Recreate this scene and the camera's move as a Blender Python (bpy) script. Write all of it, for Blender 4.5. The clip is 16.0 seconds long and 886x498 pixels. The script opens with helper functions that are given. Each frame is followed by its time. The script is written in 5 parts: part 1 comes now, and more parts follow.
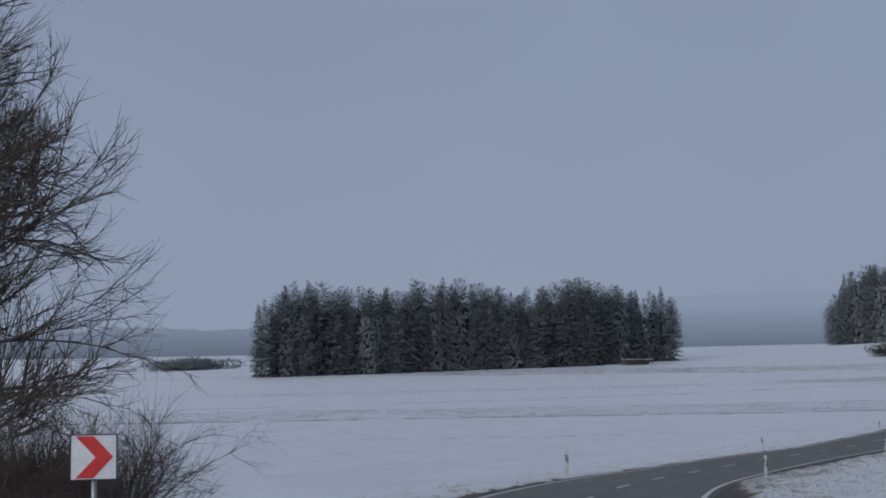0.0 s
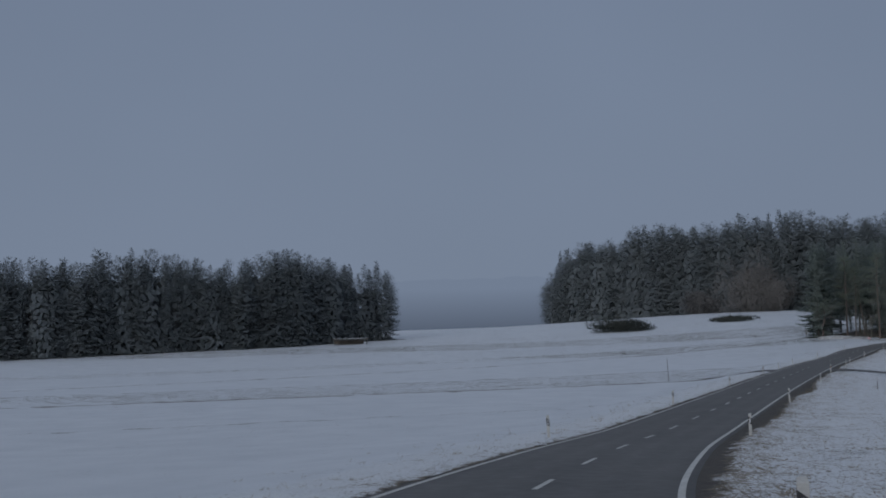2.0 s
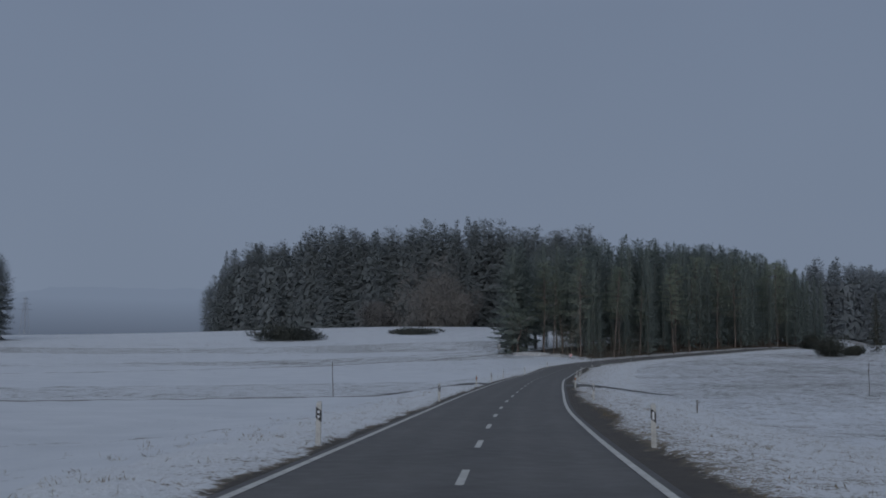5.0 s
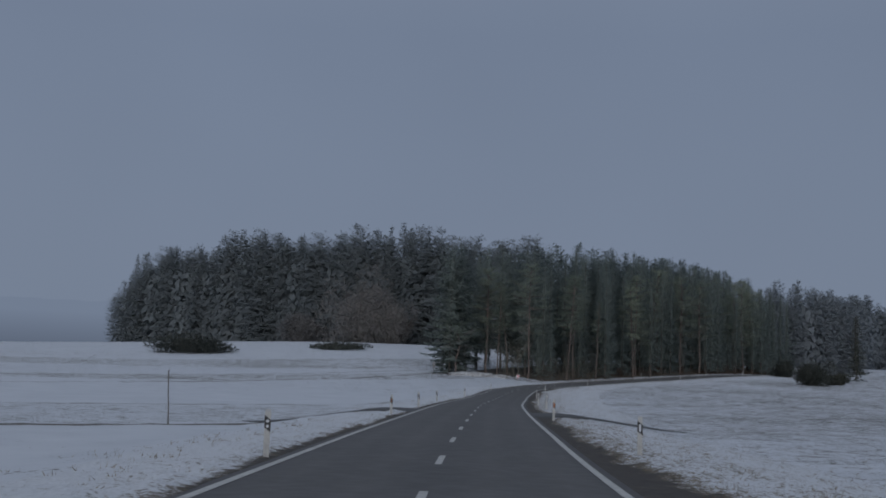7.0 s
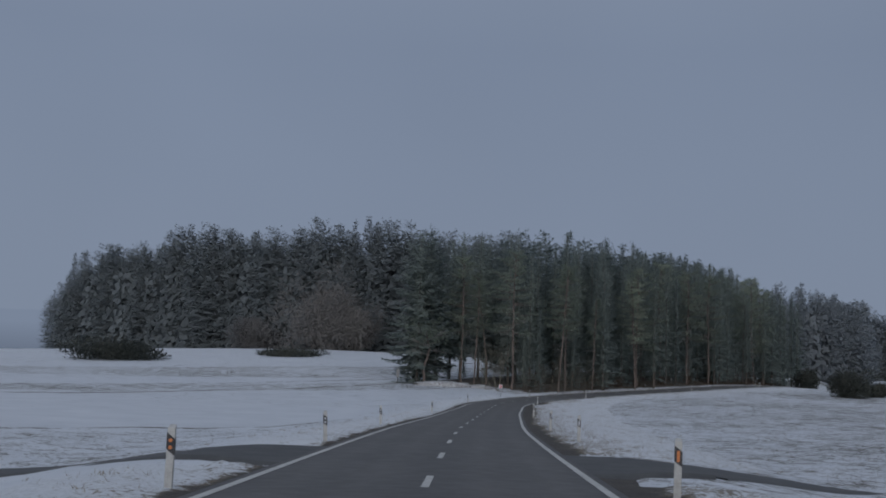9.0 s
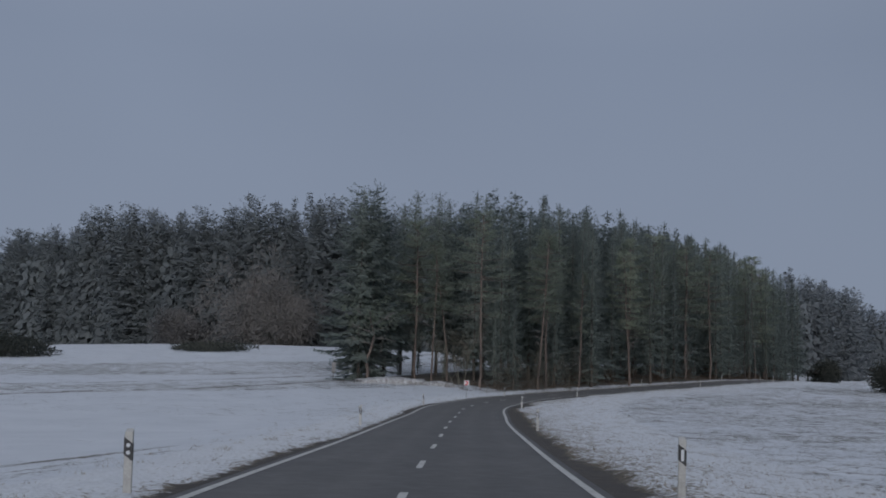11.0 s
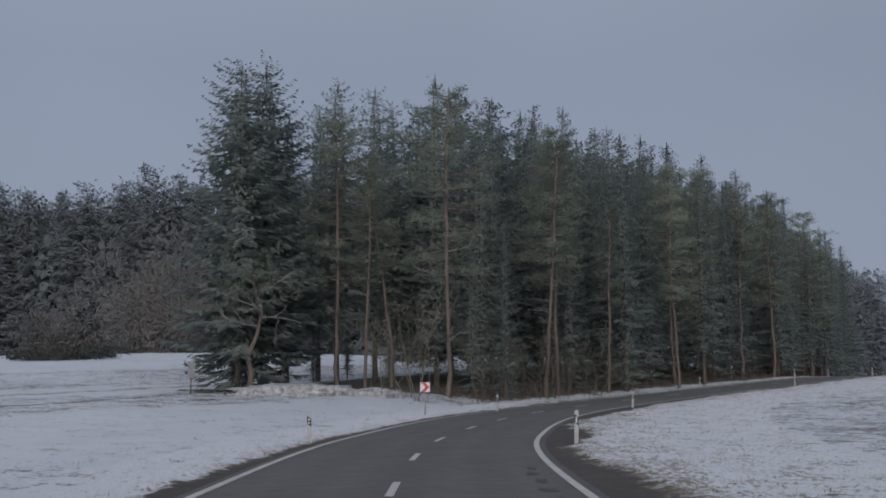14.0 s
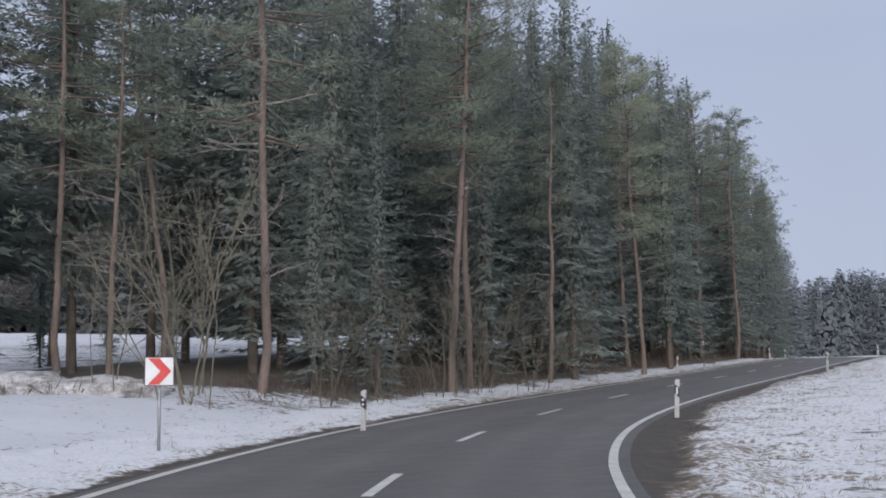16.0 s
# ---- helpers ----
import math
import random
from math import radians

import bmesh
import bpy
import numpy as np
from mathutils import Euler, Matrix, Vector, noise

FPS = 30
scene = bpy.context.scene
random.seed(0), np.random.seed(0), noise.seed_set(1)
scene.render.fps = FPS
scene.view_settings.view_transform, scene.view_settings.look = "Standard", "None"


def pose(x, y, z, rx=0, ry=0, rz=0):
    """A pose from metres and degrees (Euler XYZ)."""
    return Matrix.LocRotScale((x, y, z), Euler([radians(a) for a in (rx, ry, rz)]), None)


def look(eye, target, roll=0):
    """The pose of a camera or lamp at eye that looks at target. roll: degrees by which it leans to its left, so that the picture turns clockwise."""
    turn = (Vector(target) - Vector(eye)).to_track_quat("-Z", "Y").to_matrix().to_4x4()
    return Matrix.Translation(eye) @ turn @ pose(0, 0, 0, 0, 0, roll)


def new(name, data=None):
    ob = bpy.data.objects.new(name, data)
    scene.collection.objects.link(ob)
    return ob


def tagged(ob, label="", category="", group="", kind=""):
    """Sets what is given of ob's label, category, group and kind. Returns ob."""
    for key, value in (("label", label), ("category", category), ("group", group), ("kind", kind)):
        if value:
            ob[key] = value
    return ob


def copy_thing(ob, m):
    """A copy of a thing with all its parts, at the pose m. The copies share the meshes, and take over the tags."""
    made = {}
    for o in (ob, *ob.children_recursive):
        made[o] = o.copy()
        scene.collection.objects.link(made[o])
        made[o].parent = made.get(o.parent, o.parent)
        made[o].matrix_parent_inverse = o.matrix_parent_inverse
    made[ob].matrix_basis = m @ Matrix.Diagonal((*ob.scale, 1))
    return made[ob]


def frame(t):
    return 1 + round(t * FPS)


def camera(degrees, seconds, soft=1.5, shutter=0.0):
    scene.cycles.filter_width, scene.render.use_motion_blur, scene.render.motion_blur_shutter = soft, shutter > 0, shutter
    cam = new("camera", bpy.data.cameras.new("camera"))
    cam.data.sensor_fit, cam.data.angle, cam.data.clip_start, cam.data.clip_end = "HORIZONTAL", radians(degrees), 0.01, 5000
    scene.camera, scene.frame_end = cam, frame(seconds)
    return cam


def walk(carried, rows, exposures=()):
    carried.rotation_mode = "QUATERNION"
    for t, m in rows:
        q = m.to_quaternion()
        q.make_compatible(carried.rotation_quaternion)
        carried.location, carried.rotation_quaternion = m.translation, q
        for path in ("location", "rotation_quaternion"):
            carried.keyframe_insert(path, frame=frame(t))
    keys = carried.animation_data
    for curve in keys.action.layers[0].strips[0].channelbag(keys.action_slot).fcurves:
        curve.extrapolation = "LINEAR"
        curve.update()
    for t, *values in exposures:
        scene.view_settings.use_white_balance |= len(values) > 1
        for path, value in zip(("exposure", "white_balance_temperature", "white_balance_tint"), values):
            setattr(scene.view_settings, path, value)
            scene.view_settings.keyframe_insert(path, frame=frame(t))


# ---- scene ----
cam = camera(40.54, 16.0, 1.8)
# seconds, x, y, z, yaw, pitch, roll
PATH = [
    (0.0, 0.000, -0.000, 8.000, -0.593, 4.942, -0.731),
    (0.5, 1.108, 9.082, 7.323, -4.142, 5.001, -1.307),
    (1.0, 2.507, 18.128, 6.643, -6.312, 4.749, -1.320),
    (1.5, 4.331, 27.141, 5.969, -9.165, 4.127, -1.024),
    (2.0, 6.717, 36.112, 5.334, -14.089, 4.139, -1.405),
    (2.5, 9.648, 44.950, 4.688, -17.530, 4.076, -1.296),
    (3.0, 13.092, 53.581, 4.059, -20.429, 4.038, -1.100),
    (3.5, 16.999, 61.969, 3.522, -22.279, 4.184, -0.871),
    (4.0, 21.218, 70.144, 3.139, -24.473, 4.381, -0.634),
    (4.5, 25.712, 78.161, 2.773, -26.953, 4.668, -0.040),
    (5.0, 30.336, 86.116, 2.394, -29.259, 5.004, 0.694),
    (7.5, 55.245, 124.919, 1.608, -32.347, 6.295, 2.131),
    (8.0, 60.611, 132.759, 1.569, -32.609, 6.487, 2.224),
    (8.5, 66.060, 140.773, 1.524, -32.965, 6.693, 2.337),
    (9.0, 71.570, 148.942, 1.448, -33.390, 6.800, 2.081),
    (11.5, 99.944, 189.320, 1.312, -35.903, 6.985, 1.423),
    (12.0, 105.905, 197.393, 1.267, -36.113, 7.211, 1.284),
    (12.5, 111.916, 205.439, 1.189, -36.528, 7.355, 0.745),
    (13.0, 117.997, 213.451, 1.225, -36.911, 7.463, -0.156),
    (13.5, 124.123, 221.446, 1.287, -37.182, 7.449, -0.356),
    (14.0, 130.300, 229.439, 1.347, -37.650, 7.601, -0.417),
    (14.5, 136.533, 237.339, 1.444, -38.163, 7.696, -0.680),
    (15.0, 142.737, 245.079, 1.605, -39.396, 7.876, -1.034),
    (15.5, 149.153, 252.602, 1.765, -41.194, 7.578, -1.011),
    (16.0, 155.867, 259.897, 1.933, -44.279, 7.021, -0.930),
]
# ---- end of path ----
# seconds, stops, kelvin, tint
EXPOSURE = [(0.0, 0.06, 6150, 12), (0.5, -0.33, 6030, 11), (1.5, -0.42, 5980, 10), (5.0, -0.46, 6000, 10), (7.5, -0.42, 6050, 11), (9.0, -0.26, 6100, 11),
            (11.5, -0.17, 6280, 12), (12.0, -0.14, 6330, 12), (12.5, 0.0, 6400, 13), (13.0, 0.08, 6420, 13), (14.0, 0.1, 6480, 13), (14.5, 0.34, 6500, 14), (15.3, 0.6, 6520, 15), (16.0, 0.9, 6540, 15)]
walk(cam, [(t, pose(x, y, z, 90 + pitch, 0, yaw) @ pose(0, 0, 0, 0, 0, roll)) for t, x, y, z, yaw, pitch, roll in PATH], EXPOSURE)

# ---- light: a dull overcast winter day ----
world = bpy.data.worlds.new("overcast_sky")
world.use_nodes = True
scene.world = world
wn, wl = world.node_tree.nodes, world.node_tree.links
wn.clear()
w_out = wn.new("ShaderNodeOutputWorld")
w_bg = wn.new("ShaderNodeBackground")
w_sky = wn.new("ShaderNodeTexSky")
w_sky.sky_type = "NISHITA"
w_sky.sun_disc = False
w_sky.sun_elevation, w_sky.sun_rotation = radians(17), radians(219)
w_sky.air_density, w_sky.dust_density, w_sky.ozone_density = 1.0, 6.0, 2.0
w_geo = wn.new("ShaderNodeTexCoord")
w_sep = wn.new("ShaderNodeSeparateXYZ")
w_ramp = wn.new("ShaderNodeValToRGB")
w_ramp.color_ramp.elements[0].position, w_ramp.color_ramp.elements[0].color = 0.0, (0.255, 0.300, 0.375, 1)
w_ramp.color_ramp.elements[1].position, w_ramp.color_ramp.elements[1].color = 0.9, (0.40, 0.445, 0.52, 1)
for w_pos, w_col in ((0.10, (0.245, 0.288, 0.365, 1)), (0.28, (0.222, 0.264, 0.342, 1)), (0.42, (0.255, 0.297, 0.37, 1))):
    w_el = w_ramp.color_ramp.elements.new(w_pos)
    w_el.color = w_col
w_noise = wn.new("ShaderNodeTexNoise")
w_noise.inputs["Scale"].default_value, w_noise.inputs["Detail"].default_value = 1.6, 3.0
w_cloud = wn.new("ShaderNodeMapRange")
w_cloud.inputs[1].default_value, w_cloud.inputs[2].default_value = 0.3, 0.7
w_cloud.inputs[3].default_value, w_cloud.inputs[4].default_value = 0.93, 1.07
w_mul = wn.new("ShaderNodeMix")
w_mul.data_type, w_mul.blend_type = "RGBA", "MULTIPLY"
w_mul.inputs[0].default_value = 1.0
w_mix = wn.new("ShaderNodeMix")
w_mix.data_type, w_mix.blend_type = "RGBA", "ADD"
w_mix.inputs[0].default_value = 0.004
wl.new(w_geo.outputs["Generated"], w_sep.inputs[0])
wl.new(w_sep.outputs["Z"], w_ramp.inputs[0])
wl.new(w_geo.outputs["Generated"], w_noise.inputs["Vector"])
wl.new(w_noise.outputs["Fac"], w_cloud.inputs[0])
wl.new(w_ramp.outputs[0], w_mul.inputs[6])
wl.new(w_cloud.outputs[0], w_mul.inputs[7])
wl.new(w_mul.outputs[2], w_mix.inputs[6])
wl.new(w_sky.outputs[0], w_mix.inputs[7])
wl.new(w_mix.outputs[2], w_bg.inputs[0])
w_bg.inputs[1].default_value = 1.0
wl.new(w_bg.outputs[0], w_out.inputs[0])

sun = new("overcast_sun", bpy.data.lights.new("overcast_sun", "SUN"))
sun.data.energy, sun.data.angle, sun.data.color = 1.65, radians(60), (1.0, 0.975, 0.94)
sun.matrix_world = look((0, 0, 60), (122, 152, 0))


# ---- materials ----
def ramp(tree, source, stops):
    r = tree.nodes.new("ShaderNodeValToRGB")
    els = r.color_ramp.elements
    els[0].position, els[0].color = stops[0][0], (*stops[0][1], 1)
    els[1].position, els[1].color = stops[-1][0], (*stops[-1][1], 1)
    for p, c in stops[1:-1]:
        els.new(p).color = (*c, 1)
    tree.links.new(source, r.inputs[0])
    return r.outputs[0]


def mixed(tree, fac, a, b, mode="MIX"):
    m = tree.nodes.new("ShaderNodeMix")
    m.data_type, m.blend_type = "RGBA", mode
    for socket, value in ((0, fac), (6, a), (7, b)):
        if isinstance(value, tuple):
            m.inputs[socket].default_value = (*value, 1)
        elif isinstance(value, (int, float)):
            m.inputs[socket].default_value = value
        else:
            tree.links.new(value, m.inputs[socket])
    return m.outputs[2]


def calc(tree, op, a, b=0.0, clamp=False):
    m = tree.nodes.new("ShaderNodeMath")
    m.operation, m.use_clamp = op, clamp
    for socket, value in ((0, a), (1, b)):
        if isinstance(value, (int, float)):
            m.inputs[socket].default_value = value
        else:
            tree.links.new(value, m.inputs[socket])
    return m.outputs[0]


def material(name, rough=0.8, metal=0.0):
    m = bpy.data.materials.new(name)
    m.use_nodes = True
    bsdf = m.node_tree.nodes["Principled BSDF"]
    bsdf.inputs["Roughness"].default_value, bsdf.inputs["Metallic"].default_value = rough, metal
    return m, m.node_tree, bsdf


def place(tree, scale=(1, 1, 1)):
    """World-size coordinates, stretched by scale."""
    g = tree.nodes.new("ShaderNodeNewGeometry")
    m = tree.nodes.new("ShaderNodeMapping")
    m.inputs["Scale"].default_value = scale
    tree.links.new(g.outputs["Position"], m.inputs[0])
    return m.outputs[0]


def cloudy(tree, where, scale, detail=4.0, rough=0.6):
    n = tree.nodes.new("ShaderNodeTexNoise")
    n.inputs["Scale"].default_value, n.inputs["Detail"].default_value, n.inputs["Roughness"].default_value = scale, detail, rough
    tree.links.new(where, n.inputs["Vector"])
    return n.outputs["Fac"]


def bump(tree, bsdf, height, strength, distance):
    b = tree.nodes.new("ShaderNodeBump")
    b.inputs["Strength"].default_value, b.inputs["Distance"].default_value = strength, distance
    tree.links.new(height, b.inputs["Height"])
    tree.links.new(b.outputs[0], bsdf.inputs["Normal"])


def mottled(name, dark, light, scale=8.0, rough=0.8, metal=0.0, relief=0.3, depth=0.01, stretch=(1, 1, 1), local=False):
    """A surface of two tones with coarse and fine variation and a little relief."""
    m, tree, bsdf = material(name, rough, metal)
    if local:
        c = tree.nodes.new("ShaderNodeTexCoord")
        mp = tree.nodes.new("ShaderNodeMapping")
        mp.inputs["Scale"].default_value = stretch
        tree.links.new(c.outputs["Object"], mp.inputs[0])
        where = mp.outputs[0]
    else:
        where = place(tree, stretch)
    coarse, fine = cloudy(tree, where, scale), cloudy(tree, where, scale * 7)
    both = calc(tree, "ADD", calc(tree, "MULTIPLY", coarse, 0.6), calc(tree, "MULTIPLY", fine, 0.4))
    tree.links.new(ramp(tree, both, ((0.35, dark), (0.65, light))), bsdf.inputs["Base Color"])
    bump(tree, bsdf, both, relief, depth)
    return m


def foliage_material(name, dark, light, tips, frost=0.0):
    m, tree, bsdf = material(name, 0.75)
    g = tree.nodes.new("ShaderNodeNewGeometry")
    o = tree.nodes.new("ShaderNodeObjectInfo")
    coarse = cloudy(tree, place(tree), 0.35, 3.0)
    base = ramp(tree, g.outputs["Random Per Island"], ((0.0, dark), (0.75, light), (1.0, tips)))
    tone = calc(tree, "ADD", calc(tree, "MULTIPLY", coarse, 0.8), calc(tree, "MULTIPLY", o.outputs["Random"], 0.5))
    shade = ramp(tree, tone, ((0.2, (0.7, 0.72, 0.72)), (0.9, (1.25, 1.2, 1.1))))
    col = mixed(tree, 1.0, base, shade, "MULTIPLY")
    if frost:
        speck = cloudy(tree, place(tree), 2.3, 5.0)
        fac = calc(tree, "MULTIPLY", calc(tree, "GREATER_THAN", speck, 0.66), frost)
        col = mixed(tree, fac, col, (0.55, 0.58, 0.62))
    tree.links.new(col, bsdf.inputs["Base Color"])
    bsdf.inputs["Specular IOR Level"].default_value = 0.05
    thin = tree.nodes.new("ShaderNodeBsdfTranslucent")
    tree.links.new(col, thin.inputs[0])
    both = tree.nodes.new("ShaderNodeMixShader")
    both.inputs[0].default_value = 0.5
    tree.links.new(bsdf.outputs[0], both.inputs[1])
    tree.links.new(thin.outputs[0], both.inputs[2])
    tree.links.new(both.outputs[0], tree.nodes["Material Output"].inputs[0])
    return m


# field bands where stubble and grass show through the snow: a point, a direction and a half width
def ground_material():
    m, tree, bsdf = material("snowy_field", 0.65)
    where = place(tree)
    sep = tree.nodes.new("ShaderNodeSeparateXYZ")
    tree.links.new(where, sep.inputs[0])
    x, y = sep.outputs["X"], sep.outputs["Y"]
    wob = calc(tree, "MULTIPLY", calc(tree, "SUBTRACT", cloudy(tree, where, 0.05, 3.0), 0.5), 9.0)
    patch = None
    for px, py, ang, half, strength in BANDS:
        nx, ny = -math.sin(radians(ang)), math.cos(radians(ang))
        d = calc(tree, "ADD", calc(tree, "MULTIPLY", x, nx), calc(tree, "MULTIPLY", y, ny))
        d = calc(tree, "ADD", calc(tree, "SUBTRACT", d, px * nx + py * ny), wob if half > 3 else calc(tree, "MULTIPLY", wob, 0.25))
        d = calc(tree, "ABSOLUTE", d)
        inside = calc(tree, "MULTIPLY", calc(tree, "DIVIDE", calc(tree, "SUBTRACT", half, d), min(half * 0.45, 2.5), True), strength)
        patch = inside if patch is None else calc(tree, "MAXIMUM", patch, inside)
    broad = cloudy(tree, where, 0.05, 4.0)
    rows = tree.nodes.new("ShaderNodeMapping")
    rows.inputs["Rotation"].default_value, rows.inputs["Scale"].default_value = (0, 0, radians(28)), (1.0, 0.72, 1.0)
    tree.links.new(where, rows.inputs[0])
    tuft = cloudy(tree, rows.outputs[0], 5.0, 5.0, 0.75)
    fine = cloudy(tree, where, 12.0, 4.0, 0.7)
    at = tree.nodes.new("ShaderNodeAttribute")
    at.attribute_name = "thin"
    field = tree.nodes.new("ShaderNodeAttribute")
    field.attribute_name = "field"
    level = calc(tree, "ADD", calc(tree, "MULTIPLY", calc(tree, "SUBTRACT", broad, 0.5), 0.22), calc(tree, "MULTIPLY", at.outputs["Fac"], 0.23))
    level = calc(tree, "ADD", level, calc(tree, "MULTIPLY", calc(tree, "MULTIPLY", patch, field.outputs["Fac"]), 0.31))
    level = calc(tree, "ADD", level, calc(tree, "MULTIPLY", calc(tree, "SUBTRACT", cloudy(tree, rows.outputs[0], 0.8, 3.0), 0.5), 0.45))
    mask = calc(tree, "ADD", tuft, calc(tree, "MULTIPLY", calc(tree, "SUBTRACT", fine, 0.5), 0.25))
    grass = calc(tree, "MULTIPLY", calc(tree, "SUBTRACT", calc(tree, "ADD", mask, level), 0.70), 20.0, True)
    snow = ramp(tree, cloudy(tree, where, 0.25, 5.0), ((0.3, (0.485, 0.508, 0.545)), (0.7, (0.58, 0.60, 0.635))))
    straw = ramp(tree, cloudy(tree, where, 3.0, 4.0), ((0.3, (0.07, 0.064, 0.054)), (0.55, (0.125, 0.112, 0.092)), (0.75, (0.20, 0.175, 0.135))))
    litter = calc(tree, "MULTIPLY", calc(tree, "SUBTRACT", at.outputs["Fac"], 1.45), 4.0, True)
    straw = mixed(tree, litter, straw, (0.085, 0.070, 0.056))
    tree.links.new(mixed(tree, grass, snow, straw), bsdf.inputs["Base Color"])
    tree.links.new(ramp(tree, grass, ((0.0, (0.55,) * 3), (1.0, (0.9,) * 3))), bsdf.inputs["Roughness"])
    bump(tree, bsdf, calc(tree, "ADD", fine, calc(tree, "MULTIPLY", tuft, 3.0)), 0.35, 0.05)
    return m


# point x, y, direction in degrees from x, half width, strength
BANDS = ((44.0, 174.3, 13.0, 1.0, 1.0), (41.0, 187.5, 13.0, 13.5, 0.42), (38.0, 201.5, 13.0, 0.8, 0.7), (85.0, 261.0, 27.5, 0.9, 0.6), (105.0, 340.0, -8.0, 16.0, 0.32), (150.0, 295.0, 12.0, 9.0, 0.34), (10.0, 120.0, 14.0, 0.7, 0.55), (30.0, 268.0, 18.0, 1.2, 0.4))

M_GROUND = ground_material()
def asphalt_material():
    """Grey asphalt: chippings, patches, and wheel tracks polished a little paler."""
    m, tree, bsdf = material("worn_asphalt", 0.6)
    where = place(tree)
    at = tree.nodes.new("ShaderNodeAttribute")
    at.attribute_name = "track"
    coarse, mid, fine = cloudy(tree, where, 0.25, 4.0), cloudy(tree, where, 2.5, 5.0), cloudy(tree, where, 40.0, 3.0)
    tone = calc(tree, "ADD", calc(tree, "MULTIPLY", coarse, 0.45), calc(tree, "ADD", calc(tree, "MULTIPLY", mid, 0.15), calc(tree, "MULTIPLY", fine, 0.4)))
    tone = calc(tree, "ADD", tone, calc(tree, "MULTIPLY", at.outputs["Fac"], 0.10))
    tree.links.new(ramp(tree, tone, ((0.32, (0.056, 0.0535, 0.0515)), (0.55, (0.081, 0.0775, 0.0745)), (0.75, (0.112, 0.107, 0.102)))), bsdf.inputs["Base Color"])
    tree.links.new(ramp(tree, mid, ((0.35, (0.62,) * 3), (0.65, (0.76,) * 3))), bsdf.inputs["Roughness"])
    bump(tree, bsdf, fine, 0.25, 0.003)
    return m


M_ASPHALT = asphalt_material()
M_LANE = mottled("old_farm_track_asphalt", (0.035, 0.035, 0.036), (0.075, 0.073, 0.07), 1.1, 0.7, relief=0.3, depth=0.006)
M_PAINT = mottled("worn_road_paint", (0.33, 0.325, 0.305), (0.54, 0.535, 0.51), 3.0, 0.6, relief=0.1, depth=0.002)
# needles paler than real ones: a veil of haze is in their colour
M_SPRUCE = foliage_material("hazed_spruce_needles", (0.178, 0.212, 0.214), (0.212, 0.25, 0.246), (0.246, 0.284, 0.268), 0.04)
M_PINE = foliage_material("hazed_pine_needles", (0.192, 0.228, 0.20), (0.248, 0.287, 0.24), (0.30, 0.342, 0.272), 0.06)
# haze put into the colour: far foliage paler and bluer, the hill's most
M_FAR = foliage_material("hazed_far_foliage", (0.190, 0.217, 0.244), (0.203, 0.231, 0.258), (0.217, 0.245, 0.273))
M_HILL = foliage_material("hazed_hill_foliage", (0.262, 0.291, 0.328), (0.274, 0.304, 0.342), (0.286, 0.317, 0.356))
M_BUSH = foliage_material("dark_evergreen_shrub", (0.06, 0.068, 0.066), (0.10, 0.108, 0.10), (0.14, 0.142, 0.125))
M_RUSSET = foliage_material("dead_brown_leaves", (0.10, 0.080, 0.068), (0.16, 0.125, 0.105), (0.20, 0.16, 0.13))
M_BEECH = foliage_material("bare_beech_twigs", (0.195, 0.194, 0.202), (0.236, 0.231, 0.238), (0.272, 0.263, 0.267))
M_STRAW = foliage_material("dry_grass", (0.14, 0.11, 0.075), (0.26, 0.21, 0.14), (0.36, 0.29, 0.19))
M_BARK = mottled("spruce_bark", (0.06, 0.05, 0.043), (0.14, 0.115, 0.095), 6.0, 0.9, relief=0.6, depth=0.03, stretch=(1, 1, 0.25))
M_PINEBARK = mottled("pine_bark", (0.075, 0.062, 0.055), (0.19, 0.142, 0.118), 2.2, 0.85, relief=0.6, depth=0.03, stretch=(1, 1, 0.25))
M_DEAD = mottled("dead_pine_branch", (0.11, 0.10, 0.092), (0.27, 0.255, 0.24), 4.0, 0.9, relief=0.3, depth=0.01)
M_TWIG = mottled("bare_twigs", (0.035, 0.029, 0.026), (0.085, 0.068, 0.057), 5.0, 0.9, relief=0.2, depth=0.005)
M_PLASTIC = mottled("white_post_plastic", (0.29, 0.286, 0.272), (0.46, 0.455, 0.44), 5.0, 0.45, relief=0.05, depth=0.002, local=True)
M_BLACK = mottled("black_band", (0.012, 0.012, 0.013), (0.03, 0.03, 0.032), 9.0, 0.4, relief=0.05, depth=0.001, local=True)
M_STEEL = mottled("galvanised_steel", (0.22, 0.23, 0.24), (0.36, 0.37, 0.38), 14.0, 0.5, 0.7, relief=0.1, depth=0.001, local=True)
M_RED = mottled("red_sign_sheet", (0.42, 0.02, 0.02), (0.55, 0.035, 0.03), 6.0, 0.4, relief=0.02, depth=0.001, local=True)
M_WHITE = mottled("white_sign_sheet", (0.52, 0.53, 0.54), (0.66, 0.67, 0.68), 5.0, 0.4, relief=0.02, depth=0.001, local=True)
M_AMBER = mottled("amber_reflector", (0.42, 0.13, 0.04), (0.60, 0.22, 0.08), 40.0, 0.25, relief=0.2, depth=0.001, local=True)
M_SILVER = mottled("silver_reflector", (0.45, 0.47, 0.50), (0.65, 0.67, 0.70), 40.0, 0.25, relief=0.2, depth=0.001, local=True)
M_WOOD = mottled("weathered_wood", (0.07, 0.06, 0.05), (0.16, 0.135, 0.11), 7.0, 0.85, relief=0.4, depth=0.01, stretch=(1, 1, 0.2))
M_HEAP = mottled("snowed_brushwood", (0.13, 0.11, 0.09), (0.62, 0.64, 0.67), 2.6, 0.8, relief=0.8, depth=0.12)
